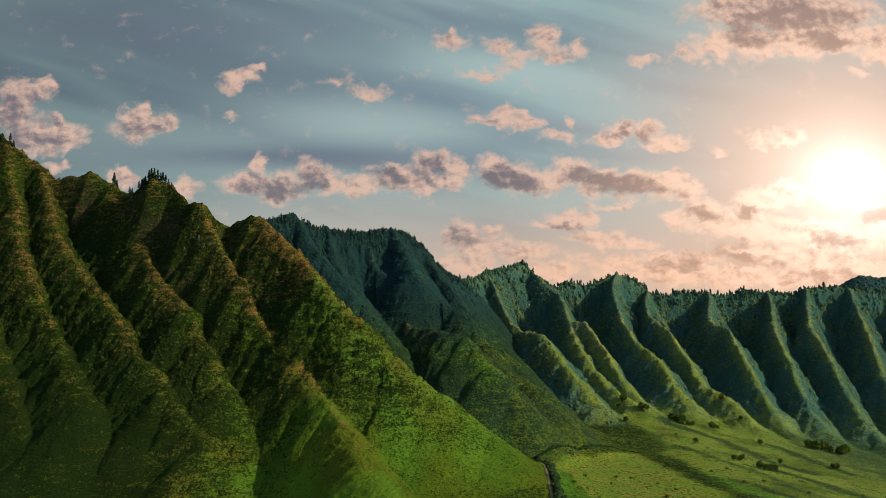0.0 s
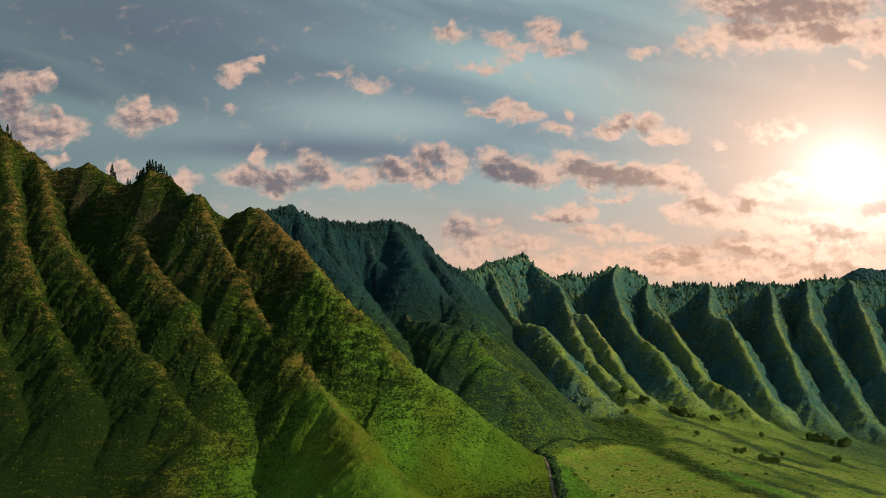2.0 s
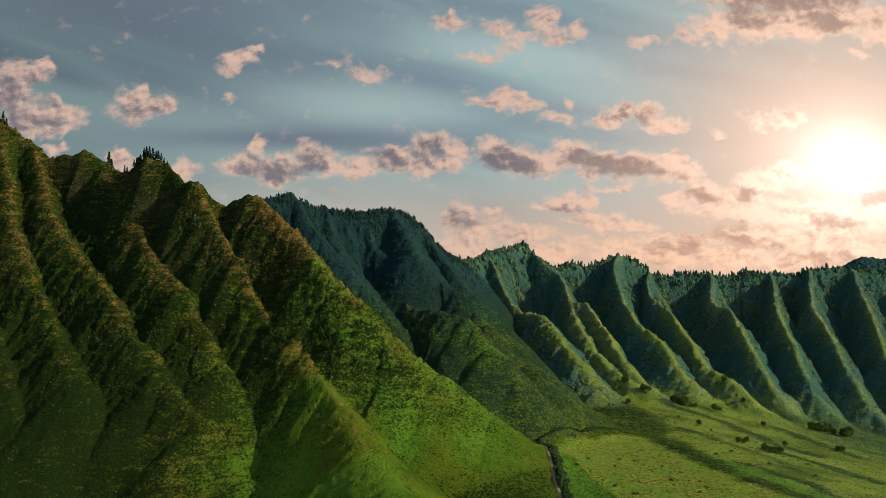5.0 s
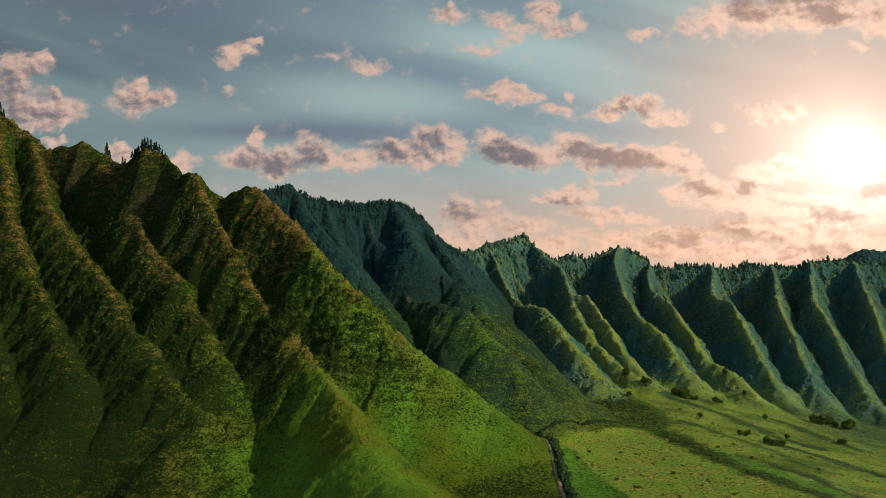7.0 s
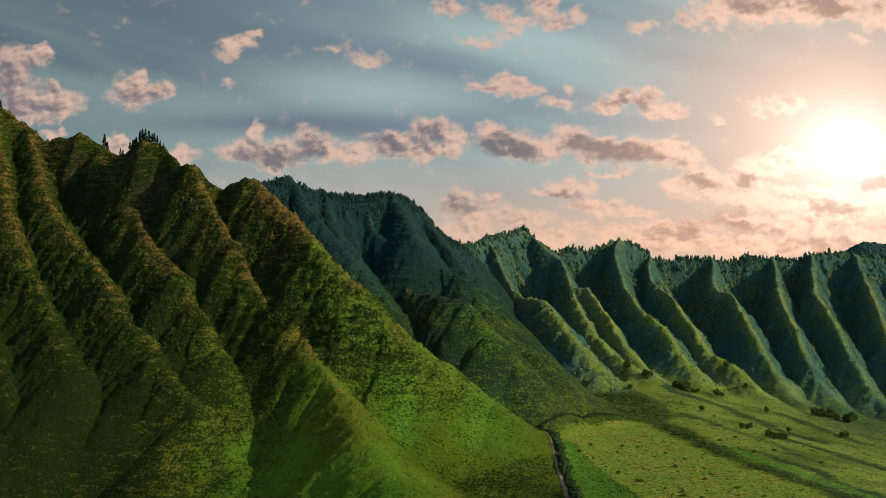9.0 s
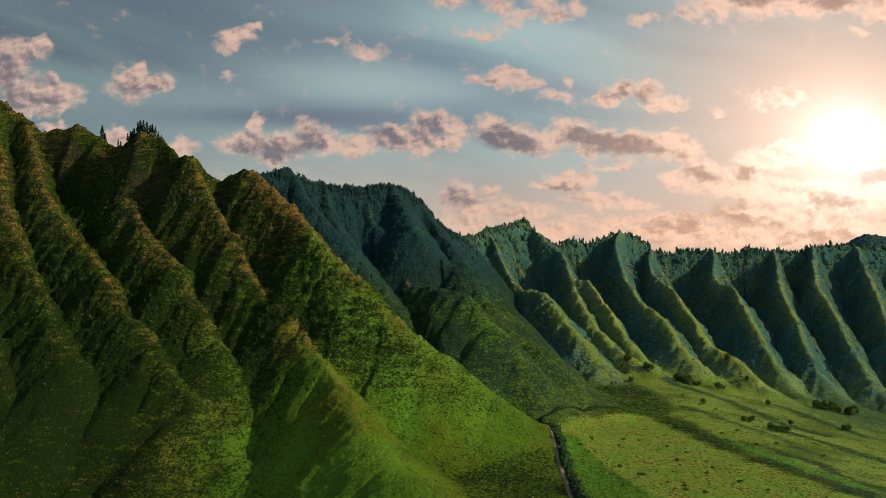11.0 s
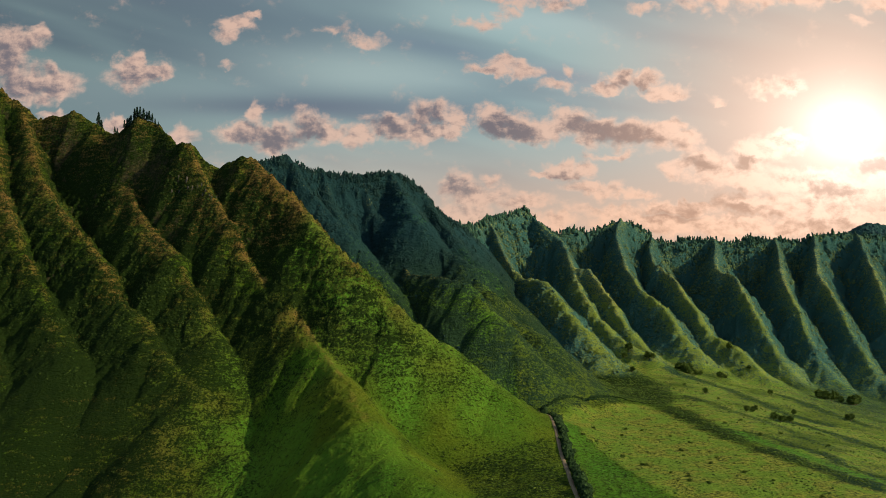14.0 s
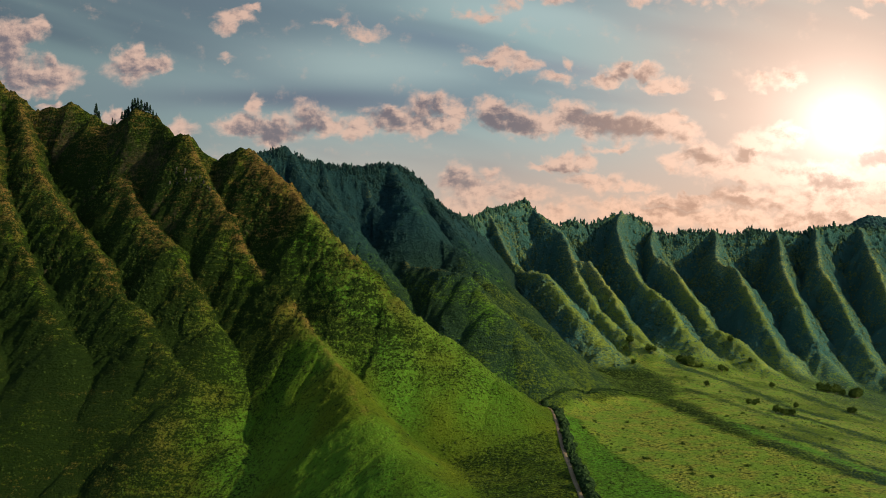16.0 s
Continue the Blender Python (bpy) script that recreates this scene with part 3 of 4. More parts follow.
GX, GY = X + 9 * fbm(X, Y, 34, 4, 71, 0.7), Y + 24 * fbm(X, Y, 44, 4, 72, 0.7)
TRACK = [(90, 990), (91.5, 960), (92, 915), (91.5, 872), (89.8, 797), (86.5, 712), (82, 620), (76, 520)]
HEDGE = [(94, 988), (96, 966), (97, 915), (97, 871), (95.5, 797), (92.5, 710), (88, 620)]
BANDS = [   # shrubby strips over the pasture: half width, then the line
    (32, [(125, 1082), (165, 1190), (191, 1278), (222, 1260), (226, 1149)]),
    (36, [(150, 1100), (200, 1190)]),
    (11, [(226, 1149), (229, 1060), (232, 1017), (240, 950)]),
    (8, [(240, 950), (254, 864), (268, 807), (292, 751), (318, 707), (340, 640)]),
    (4, [(262, 950), (285, 909), (302, 867), (308, 810), (316, 775), (328, 737), (338, 680)]),
    (9, [(318, 790), (331, 745), (350, 700)]),
    (3, [(271, 1169), (294, 1063), (321, 977), (327, 926), (338, 894)]),
    (9, [(300, 1400), (329, 1357), (357, 1302), (359, 1197), (376, 1134), (402, 1098)]),
    (12, [(340, 1060), (380, 1010), (400, 960)]),
    (8, [(450, 1360), (456, 1240), (470, 1150)]),
    (3, [(88, 992), (107, 1007), (130, 1031), (149, 1048), (183, 1083), (215, 1090)]),
]
PASTURE = [(103, 962), (108, 985), (122, 1003), (172, 1058), (210, 1068), (228, 1000), (246, 860), (262, 790), (288, 720), (318, 650), (340, 540), (170, 540), (151, 698), (143, 753), (124, 855)]
strip = np.zeros(X.shape)
for half, line in BANDS:
    strip = np.maximum(strip, np.clip(1.4 - from_line(GX, GY, line) / half, 0, 1))
lush = np.clip(1.6 - from_line(GX, GY, [(250, 958), (264, 892), (281, 845), (292, 794), (306, 760)]) / 7, 0, 1)
lush = np.maximum(lush, np.where(inside(GX, GY, [(101, 958), (124, 855), (143, 753), (151, 698), (170, 540), (92, 540), (94, 700), (99, 800), (99, 900)]), 0.75, 0))
pasture = np.where(inside(GX, GY, PASTURE), 1.0, 0.0)
right = np.clip((GX - 226) / 12, 0, 1) * np.clip((760 - X) / 60, 0, 1)
meadow = np.clip(2.2 * fbm(X, Y, 70, 3, 75, 0.6) + 0.35, 0, 1) * np.clip((low_part - 0.42) * 5, 0, 1) * np.clip((X + 260) / 100, 0, 1) * (X < 70) * (owner >= 0)
lush = np.maximum(lush, 0.55 * meadow)
lush = np.maximum(lush, 0.7 * hill * np.clip(1.5 - from_line(X, Y, [(-130, 1030), (-95, 985), (-60, 930), (-25, 870)]) / 24, 0, 1) * np.clip(0.8 + 1.2 * fbm(X, Y, 40, 3, 76), 0, 1))
pasture = np.maximum(pasture, right * np.clip(0.85 + 2.0 * fbm(X, Y, 60, 4, 73, 0.65), 0, 1)) * (1 - hill) * (1 - strip)
lush = np.maximum(lush, 0.65 * hill * np.clip(1.5 - from_line(X, Y, [(-10, 960), (30, 890), (52, 820), (56, 720)]) / 34, 0, 1) * np.clip(0.75 + 1.4 * fbm(X, Y, 46, 3, 77), 0, 1))
strip = strip * np.clip(0.85 + 1.6 * fbm(X, Y, 14, 3, 78, 0.6), 0, 1)
pasture, lush, strip = smooth_out(pasture, 5), smooth_out(lush, 5), smooth_out(strip, 1)
LOW_WOOD = {"near": 0.02, "rear": 0.38, "ridge": 0.02, "far": 0.5}
HIGH_WOOD = {"near": 0.36, "rear": 0.75, "ridge": 0.50, "far": 0.8}
wood_shade = np.where((owner < 0) & (X < 84), 0.34, 0.0) + 1.0 * strip * (1 - hill) + 0.12 * (owner < 0) * (X > 84)
# how much the distant colours, painted haze included, take over
far_tint = np.clip((X - 250) / 200, 0, 0.3)
climb = np.clip((Z - 25) / 130, 0, 1)
upper = np.clip((Z - 95) / 90, 0, 1)
for i, r in enumerate(RIDGES):
    mine = owner == i
    wood_shade[mine] = (LOW_WOOD[r[1]] + (HIGH_WOOD[r[1]] - LOW_WOOD[r[1]]) * (upper if r[1] in ("rear", "ridge") else climb))[mine]
    far_tint[mine] = {"near": 0.0, "rear": 0.18, "ridge": 1.0, "far": 1.0}[r[1]]
# shade over the lower left slope, painted as darker shrub cover
wood_shade = wood_shade + 0.9 * np.clip((-110 - X) / 200, 0, 1) * np.clip(1.1 - 0.8 * climb, 0.05, 1) * (far_tint < 0.5)
wood_shade = wood_shade + 0.36 * on_ridge * np.clip((X - 430) / 160, 0, 1) * (1 - climb)      # bushes along the ridge foot, with its shadow painted into the same cover
dark0 = np.isin(owner, [i for i, r in enumerate(RIDGES) if r[1] == "rear"]).astype(float)
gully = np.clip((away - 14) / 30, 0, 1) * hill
wood_shade = wood_shade + 0.30 * (far_tint < 0.3) * gully * np.clip((Z - 25) / 50, -0.4, 1)
# darker cover with distance from the crests, more so higher up
off_crest = np.where(dark0 > 0, 0.45 * np.clip((Z - 30) / 60, 0, 1), 0.75 * np.clip((Z + 10) / 50, 0, 1))
wood_shade = wood_shade + off_crest * (far_tint >= 0.3) * np.clip((away - 7) / 16, 0, 1) * hill


# painted shade on the rear mountain; weaker on ridge and far hill, with haze
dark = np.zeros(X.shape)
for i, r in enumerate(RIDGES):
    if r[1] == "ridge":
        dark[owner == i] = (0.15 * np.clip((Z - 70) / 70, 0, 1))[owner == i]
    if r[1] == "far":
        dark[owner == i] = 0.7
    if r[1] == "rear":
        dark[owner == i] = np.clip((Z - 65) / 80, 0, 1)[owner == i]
        far_tint[owner == i] = np.maximum(far_tint, upper)[owner == i]
wood_shade = wood_shade - 0.40 * np.exp(-away / 9.0) * hill * (far_tint < 0.3) * np.clip(1.6 - 1.3 * low_part, 0, 1)
wood_shade, far_tint, dark = smooth_out(wood_shade, 10), smooth_out(far_tint, 30), smooth_out(dark, 20)


weathered = np.clip(np.maximum(climb, 0.85 * np.clip((-130 - X) / 180, 0, 1)), 0, 1) * np.isin(owner, [i for i, r in enumerate(RIDGES) if r[1] == "near"])


def land_mesh(name, keep):
    """The cells of the land that keep marks, as a mesh."""
    r, c = np.nonzero(keep)
    w = X.shape[1]
    quads = np.stack([r * w + c, r * w + c + 1, (r + 1) * w + c + 1, (r + 1) * w + c], 1)
    used, inverse = np.unique(quads.ravel(), return_inverse=True)
    mesh = bpy.data.meshes.new(name)
    mesh.vertices.add(len(used))
    mesh.vertices.foreach_set("co", np.stack([X.ravel()[used], Y.ravel()[used], Z.ravel()[used]], 1).ravel().astype(np.float32))
    mesh.loops.add(len(inverse))
    mesh.loops.foreach_set("vertex_index", inverse.astype(np.int32))
    mesh.polygons.add(len(quads))
    mesh.polygons.foreach_set("loop_start", np.arange(0, len(inverse), 4, dtype=np.int32))
    mesh.update(calc_edges=True)
    for key, arr in (("crest", crestness), ("wood_shade", wood_shade), ("far_tint", far_tint), ("dark", dark), ("high", weathered), ("pasture", pasture), ("lush", lush)):
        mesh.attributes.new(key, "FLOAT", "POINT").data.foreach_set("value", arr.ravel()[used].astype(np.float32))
    mesh.polygons.foreach_set("use_smooth", np.ones(len(quads), bool))
    return mesh


cell = owner[:-1, :-1]
MOUNTAINS = {
    "near": ("mountain", "steep fluted green mountain with brown crests beside the valley"),
    "rear": ("mountain", "dark wooded mountain behind the fluted slope"),
    "ridge": ("mountain", "long fluted mountain ridge with lit green spurs"),
    "far": ("mountain", "hazy blue-green hill beyond the ridge"),
}
roots = {}
for key, (name, label) in MOUNTAINS.items():
    roots[key] = tagged(new(name), label, "mountain")
for i, (name, massif, *_others) in enumerate(RIDGES):
    if (cell == i).any():
        ob = new(name, land_mesh(name, cell == i))
        ob.data.materials.append(LAND)
        ob.parent = roots[massif]
ground = tagged(new("ground", land_mesh("ground", cell == -1)), "green grassy valley floor with pale pasture and shrubs", "ground", kind="structure")
ground.data.materials.append(LAND)


# ---------------------------------------------------------------- heights and part helpers
def height(px, py):
    """The land's height at points in plan."""
    px, py = np.asarray(px, float), np.asarray(py, float)
    c = np.clip(np.searchsorted(xs, px) - 1, 0, len(xs) - 2)
    r = np.clip(np.searchsorted(ys, py) - 1, 0, len(ys) - 2)
    tx, ty = (px - xs[c]) / (xs[c + 1] - xs[c]), (py - ys[r]) / (ys[r + 1] - ys[r])
    return (Z[r, c] * (1 - tx) + Z[r, c + 1] * tx) * (1 - ty) + (Z[r + 1, c] * (1 - tx) + Z[r + 1, c + 1] * tx) * ty


def plain_mesh(name, verts, faces, smooth=False):
    """A mesh from arrays; all faces have the same number of corners."""
    verts, faces = np.asarray(verts, np.float32), np.asarray(faces, np.int32)
    mesh = bpy.data.meshes.new(name)
    mesh.vertices.add(len(verts))
    mesh.vertices.foreach_set("co", verts.ravel())
    mesh.loops.add(faces.size)
    mesh.loops.foreach_set("vertex_index", faces.ravel())
    mesh.polygons.add(len(faces))
    mesh.polygons.foreach_set("loop_start", np.arange(0, faces.size, faces.shape[1], dtype=np.int32))
    mesh.update(calc_edges=True)
    mesh.polygons.foreach_set("use_smooth", np.full(len(faces), smooth))
    return mesh


def part(name, mesh, material, parent, label=""):
    ob = new(name, mesh)
    mesh.materials.append(material)
    ob.parent = parent
    return tagged(ob, label)


def leaf_material(name, dark, light):
    m, n, s = surface(name)
    geo = n.node("ShaderNodeNewGeometry")
    pos = geo.outputs["Position"]
    spot = n.noise(pos, 0.9, 3.0, 0.6)
    tone = n.math("ADD", n.math("MULTIPLY", geo.outputs["Random Per Island"], 0.6), n.math("MULTIPLY", spot, 0.5))
    n.put(s.inputs["Base Color"], n.mix(n.ramp(tone, 0.2, 0.9), dark, light))
    n.put(s.inputs["Roughness"], 0.75)
    n.put(s.inputs["Specular IOR Level"], 0.05)
    n.put(s.inputs["Normal"], n.bump(spot, 1.6, 1.0))
    return m


LEAF = {
    "near": leaf_material("slope_shrub_leaves", (0.016, 0.031, 0.006), (0.032, 0.052, 0.009)),
    # rear woods: the shade over that mountain is part of this colour
    "rear": leaf_material("shaded_wood_leaves", (0.007, 0.023, 0.025), (0.014, 0.037, 0.033)),
    # ridge and hill leaves: aerial haze put in as extra blue
    "ridge": leaf_material("hazed_ridge_leaves", (0.028, 0.068, 0.056), (0.085, 0.118, 0.040)),
    "far": leaf_material("hazed_distant_leaves", (0.013, 0.038, 0.044), (0.026, 0.060, 0.058)),
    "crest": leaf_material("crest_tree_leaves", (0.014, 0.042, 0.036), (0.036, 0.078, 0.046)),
    "ground": leaf_material("valley_shrub_leaves", (0.026, 0.055, 0.012), (0.080, 0.115, 0.018)),
    "hedge": leaf_material("hedge_leaves", (0.008, 0.020, 0.007), (0.022, 0.045, 0.012)),
    "pine": leaf_material("pine_needles", (0.010, 0.026, 0.022), (0.028, 0.055, 0.035)),
}


def bark_material():
    m, n, s = surface("bark")
    p = n.node("ShaderNodeNewGeometry").outputs["Position"]
    grain = n.noise(n.vec("MULTIPLY", p, (6.0, 6.0, 1.2)), 1.0, 4.0)
    n.put(s.inputs["Base Color"], n.mix(grain, (0.05, 0.035, 0.025), (0.16, 0.12, 0.09)))
    n.put(s.inputs["Roughness"], 0.9)
    n.put(s.inputs["Normal"], n.bump(grain, 0.05))
    return m


BARK = bark_material()

# ---------------------------------------------------------------- shrubs over the slopes
phi = (1 + 5 ** 0.5) / 2
ICO = np.array([(-1, phi, 0), (1, phi, 0), (-1, -phi, 0), (1, -phi, 0), (0, -1, phi), (0, 1, phi), (0, -1, -phi), (0, 1, -phi), (phi, 0, -1), (phi, 0, 1), (-phi, 0, -1), (-phi, 0, 1)]) / math.sqrt(1 + phi * phi)
ICO_F = np.array([(a, b, c) for a in range(12) for b in range(a + 1, 12) for c in range(b + 1, 12)
                  if max(np.linalg.norm(ICO[a] - ICO[b]), np.linalg.norm(ICO[b] - ICO[c]), np.linalg.norm(ICO[a] - ICO[c])) < 1.2])
turned = [f if np.dot(np.cross(ICO[f[1]] - ICO[f[0]], ICO[f[2]] - ICO[f[0]]), ICO[f[0]]) > 0 else f[::-1] for f in ICO_F]
ICO_F = np.array([f for f in turned if ICO[f][:, 2].mean() > -0.7])      # the underside is never seen


def clumps(rng, px, py, pz, wide, tall):
    """Ragged leaf clumps at those places: vertices and triangles."""
    n = len(px)
    spin = rng.uniform(0, 6.28, n)
    v = ICO[None] * rng.uniform(0.62, 1.25, (n, 12, 1))
    x = v[:, :, 0] * np.cos(spin)[:, None] - v[:, :, 1] * np.sin(spin)[:, None]
    y = v[:, :, 0] * np.sin(spin)[:, None] + v[:, :, 1] * np.cos(spin)[:, None]
    out = np.stack([x * wide[:, None] + px[:, None], y * wide[:, None] + py[:, None], v[:, :, 2] * tall[:, None] + pz[:, None]], 2)
    faces = ICO_F[None] + (np.arange(n) * 12)[:, None, None]
    return out.reshape(-1, 3), faces.reshape(-1, 3)


def scatter(rng, weight, count):
    """Random places on the land, as dense as weight says."""
    w = (weight[:-1, :-1] * np.diff(xs)[None] * np.diff(ys)[:, None]).ravel()
    pick = rng.choice(len(w), count, p=w / w.sum())
    r, c = pick // (len(xs) - 1), pick % (len(xs) - 1)
    px = xs[c] + rng.uniform(0, 1, count) * (xs[c + 1] - xs[c])
    py = ys[r] + rng.uniform(0, 1, count) * (ys[r + 1] - ys[r])
    return px, py, height(px, py)


core = ((X > -690) & (X < 950) & (Y > 640) & (Y < 2070)).astype(float)
patch = np.clip(0.12 + 1.3 * fbm(X, Y, 30, 4, 81, 0.75) + 1.5 * fbm(X + 0.6 * Y, Z * 4.0, 34, 4, 85, 0.7), 0, 1)
massif_of = np.full(X.shape, "ground", dtype="<U6")
for i, r in enumerate(RIDGES):
    massif_of[owner == i] = r[1]
steepness = np.hypot(np.gradient(Z, ys, axis=0), np.gradient(Z, xs, axis=1))
facing = (Y < 2030).astype(float)
COVER = {
    "near": (30000, 0.5, 1.4, "low dark shrubs scattered over the steep green slope"),
    "rear": (26000, 0.6, 1.35, "dense dark green woods on the mountain side"),
    "ridge": (40000, 0.9, 2.6, "woods and shrubs covering the fluted ridge"),
    "far": (2600, 2.0, 4.5, "distant trees covering the hazy hill"),
    "ground": (24000, 0.35, 1.0, "small shrubs dotted over the valley pasture"),
}
for k, (key, (count, small, large, label)) in enumerate(COVER.items()):
    rng = np.random.default_rng(100 + k)
    weight = core * facing * (massif_of == key) * (0.015 + patch * (0.30 + 1.4 * np.clip(wood_shade, 0, 1))) * (1 - 0.8 * lush)
    if key == "far":
        weight = (massif_of == key) * (X > 940) * (X < 1240) * (Y < 2600)
    elif key == "ground":
        weight = core * (massif_of == key) * (0.025 + 1.6 * strip + 0.5 * patch * (X < 84) + (0.10 + 0.22 * right) * patch) * (1 - 0.7 * lush)
    else:
        weight = weight * np.hypot(1, steepness)
        if key == "near":
            weight = weight * (0.22 + climb)
        if key == "rear":
            weight = weight * (0.04 + upper)
        if key == "ridge":
            weight = weight * (0.30 + climb) * np.clip((away - 5) / 14, 0.12, 1)      # few bushes on the spur crests, whose grass is coloured as sunlit
    px, py, pz = scatter(rng, weight, count)
    wide = rng.uniform(small, large, count) * rng.choice([0.7, 1.0, 1.3], count)
    tall = wide * rng.uniform(0.6, 1.0, count)
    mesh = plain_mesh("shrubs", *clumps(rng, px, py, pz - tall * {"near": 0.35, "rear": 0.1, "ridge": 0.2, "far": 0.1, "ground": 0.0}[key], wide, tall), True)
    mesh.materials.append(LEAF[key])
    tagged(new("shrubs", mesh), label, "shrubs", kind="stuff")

# trees along the crests of the rear mountain and of the ridge
for k, (key, count, low, high, label) in enumerate((("rear", 2000, 2.6, 5.2, "dark trees standing close along the mountain crest"), ("ridge", 1700, 3.0, 7.0, "trees standing in a row along the ridge crest"))):
    rng = np.random.default_rng(200 + k)
    tops = [i for i, r in enumerate(RIDGES) if r[1] == key and r[0] == "crest"]
    weight = core * np.isin(owner, tops) * np.exp(-away / 11.0) * (0.4 + patch)
    px, py, pz = scatter(rng, weight, count)
    tall = rng.uniform(low, high, count) * np.where(rng.uniform(0, 1, count) < 0.12, 1.0, 0.70)
    vs, fs = [], []
    for j in range(3):
        wide = tall * rng.uniform(0.30, 0.48, count) * (1.35 if key == "ridge" else 1.1)
        v, f = clumps(rng, px + rng.normal(0, 0.8, count), py + rng.normal(0, 0.8, count), pz + tall * (0.35 + 0.45 * j), wide * (1.0 - 0.22 * j), wide * 1.25)
        fs.append(f + len(v) * j)
        vs.append(v)
    mesh = plain_mesh("crest_trees", np.concatenate(vs), np.concatenate(fs), True)
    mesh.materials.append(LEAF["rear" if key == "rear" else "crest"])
    tagged(new("crest_trees", mesh), label, "trees", kind="stuff")


# ---------------------------------------------------------------- single trees
def tube(points, radii, sides=6):
    verts, faces = [], []
    for (x, y, z), r in zip(points, radii):
        verts += [(x + r * math.cos(6.2832 * k / sides), y + r * math.sin(6.2832 * k / sides), z) for k in range(sides)]
    for i in range(len(points) - 1):
        for k in range(sides):
            a, b = i * sides + k, i * sides + (k + 1) % sides
            faces.append((a, b, b + sides, a + sides))
    return verts, faces


def leaves(rng, centres, spread, size, count):
    """Small leaf sprays round each centre: quads."""
    at = np.repeat(centres, count, 0) + rng.normal(0, 1, (len(centres) * count, 3)) * spread
    a = rng.normal(0, 1, at.shape)
    a /= np.linalg.norm(a, axis=1)[:, None]
    b = np.cross(a, rng.normal(0, 1, at.shape))
    b /= np.linalg.norm(b, axis=1)[:, None]
    s = (size * rng.uniform(0.6, 1.3, len(at)))[:, None]
    v = np.stack([at - a * s, at + b * s * 0.6, at + a * s, at - b * s * 0.6], 1).reshape(-1, 3)
    return v, np.arange(len(v)).reshape(-1, 4)


def pine_tree(seed, tall):
    rng = np.random.default_rng(seed)
    root = new("pine_tree")
    v, f = tube([(0, 0, -1.0), (0.05, 0, tall * 0.5), (0, 0.05, tall * 0.97)], [0.28, 0.18, 0.04])
    part("trunk", plain_mesh("trunk", v, f, True), BARK, root)
    centres = []
    for k in range(26):
        h = 0.12 + 0.88 * k / 25
        reach = (1 - h) ** 0.75 * 0.23 * tall + 0.15
        for j in range(5):
            a = rng.uniform(0, 6.28)
            centres.append((reach * rng.uniform(0.3, 1) * math.cos(a), reach * rng.uniform(0.3, 1) * math.sin(a), h * tall - 0.3))
    v, f = leaves(rng, np.array(centres), 0.26, 0.62, 8)
    part("crown", plain_mesh("crown", v, f), LEAF["pine"], root)
    return root


def broad_tree(seed, tall):
    rng = np.random.default_rng(seed)
    root = new("tree")
    v, f = tube([(0, 0, -1.0), (0.1, 0, tall * 0.3), (0.2, 0.1, tall * 0.7)], [0.4, 0.28, 0.1])
    for k in range(4):
        a = k * 1.6 + rng.uniform(0, 0.8)
        lv, lf = tube([(0.1, 0, tall * 0.25), (math.cos(a) * tall * 0.2, math.sin(a) * tall * 0.2, tall * 0.5), (math.cos(a) * tall * 0.34, math.sin(a) * tall * 0.34, tall * 0.62)], [0.18, 0.12, 0.04], 5)
        f = f + [tuple(i + len(v) for i in q) for q in lf]
        v = v + lv
    part("trunk", plain_mesh("trunk", v, f, True), BARK, root)
    n = 26
    d = rng.normal(0, 1, (n, 3))
    d /= np.linalg.norm(d, axis=1)[:, None]
    centres = d * rng.uniform(0.45, 1, (n, 1)) * np.array([0.44, 0.44, 0.36]) * tall + np.array([0, 0, 0.58 * tall])
    v, f = leaves(rng, centres, 0.075 * tall, 0.085 * tall, 34)
    part("crown", plain_mesh("crown", v, f), LEAF["ground"], root)
    return root


PINES = [pine_tree(1, 15.0), pine_tree(2, 13.0)]
TREES = [broad_tree(3, 8.0), broad_tree(4, 9.0), broad_tree(5, 7.0)]
used_once = set()


def plant(kinds, k, x, y, scale, label, category, group):
    m = pose(x, y, float(height(x, y)), 0, 0, (k * 67) % 360)
    src = kinds[k % len(kinds)]
    if src.name not in used_once:
        used_once.add(src.name)
        ob = src
        ob.matrix_basis = m @ Matrix.Scale(scale, 4)
    else:
        ob = copy_thing(src, m)
        ob.matrix_basis = m @ Matrix.Scale(scale, 4)
    return tagged(ob, label, category, group)


pine_spots = [(-431, 1291, 1.25), (-426, 1287, 1.0), (-401, 1262, 0.6), (-396, 1256, 0.7), (-383, 1242, 0.75), (-378, 1237, 1.0), (-374, 1231, 0.9), (-371, 1228, 1.1), (-366, 1226, 0.85),
              (-362, 1222, 1.05), (-358, 1221, 0.9), (-354, 1221, 1.1), (-350, 1221, 0.8), (-347, 1220, 1.0), (-343, 1219, 0.75), (-339, 1217, 0.6), (-380, 1242, 0.5), (-368, 1232, 0.6), (-352, 1226, 0.55), (-344, 1223, 0.5), (-334, 1213, 0.45), (-590, 1338, 0.9), (-584, 1335, 0.8)]
for k, (x, y, sc) in enumerate(pine_spots):
    plant(PINES, k, x, y, sc * 0.88, "slender dark pine tree standing on the mountain crest", "tree", "pines on the crest")
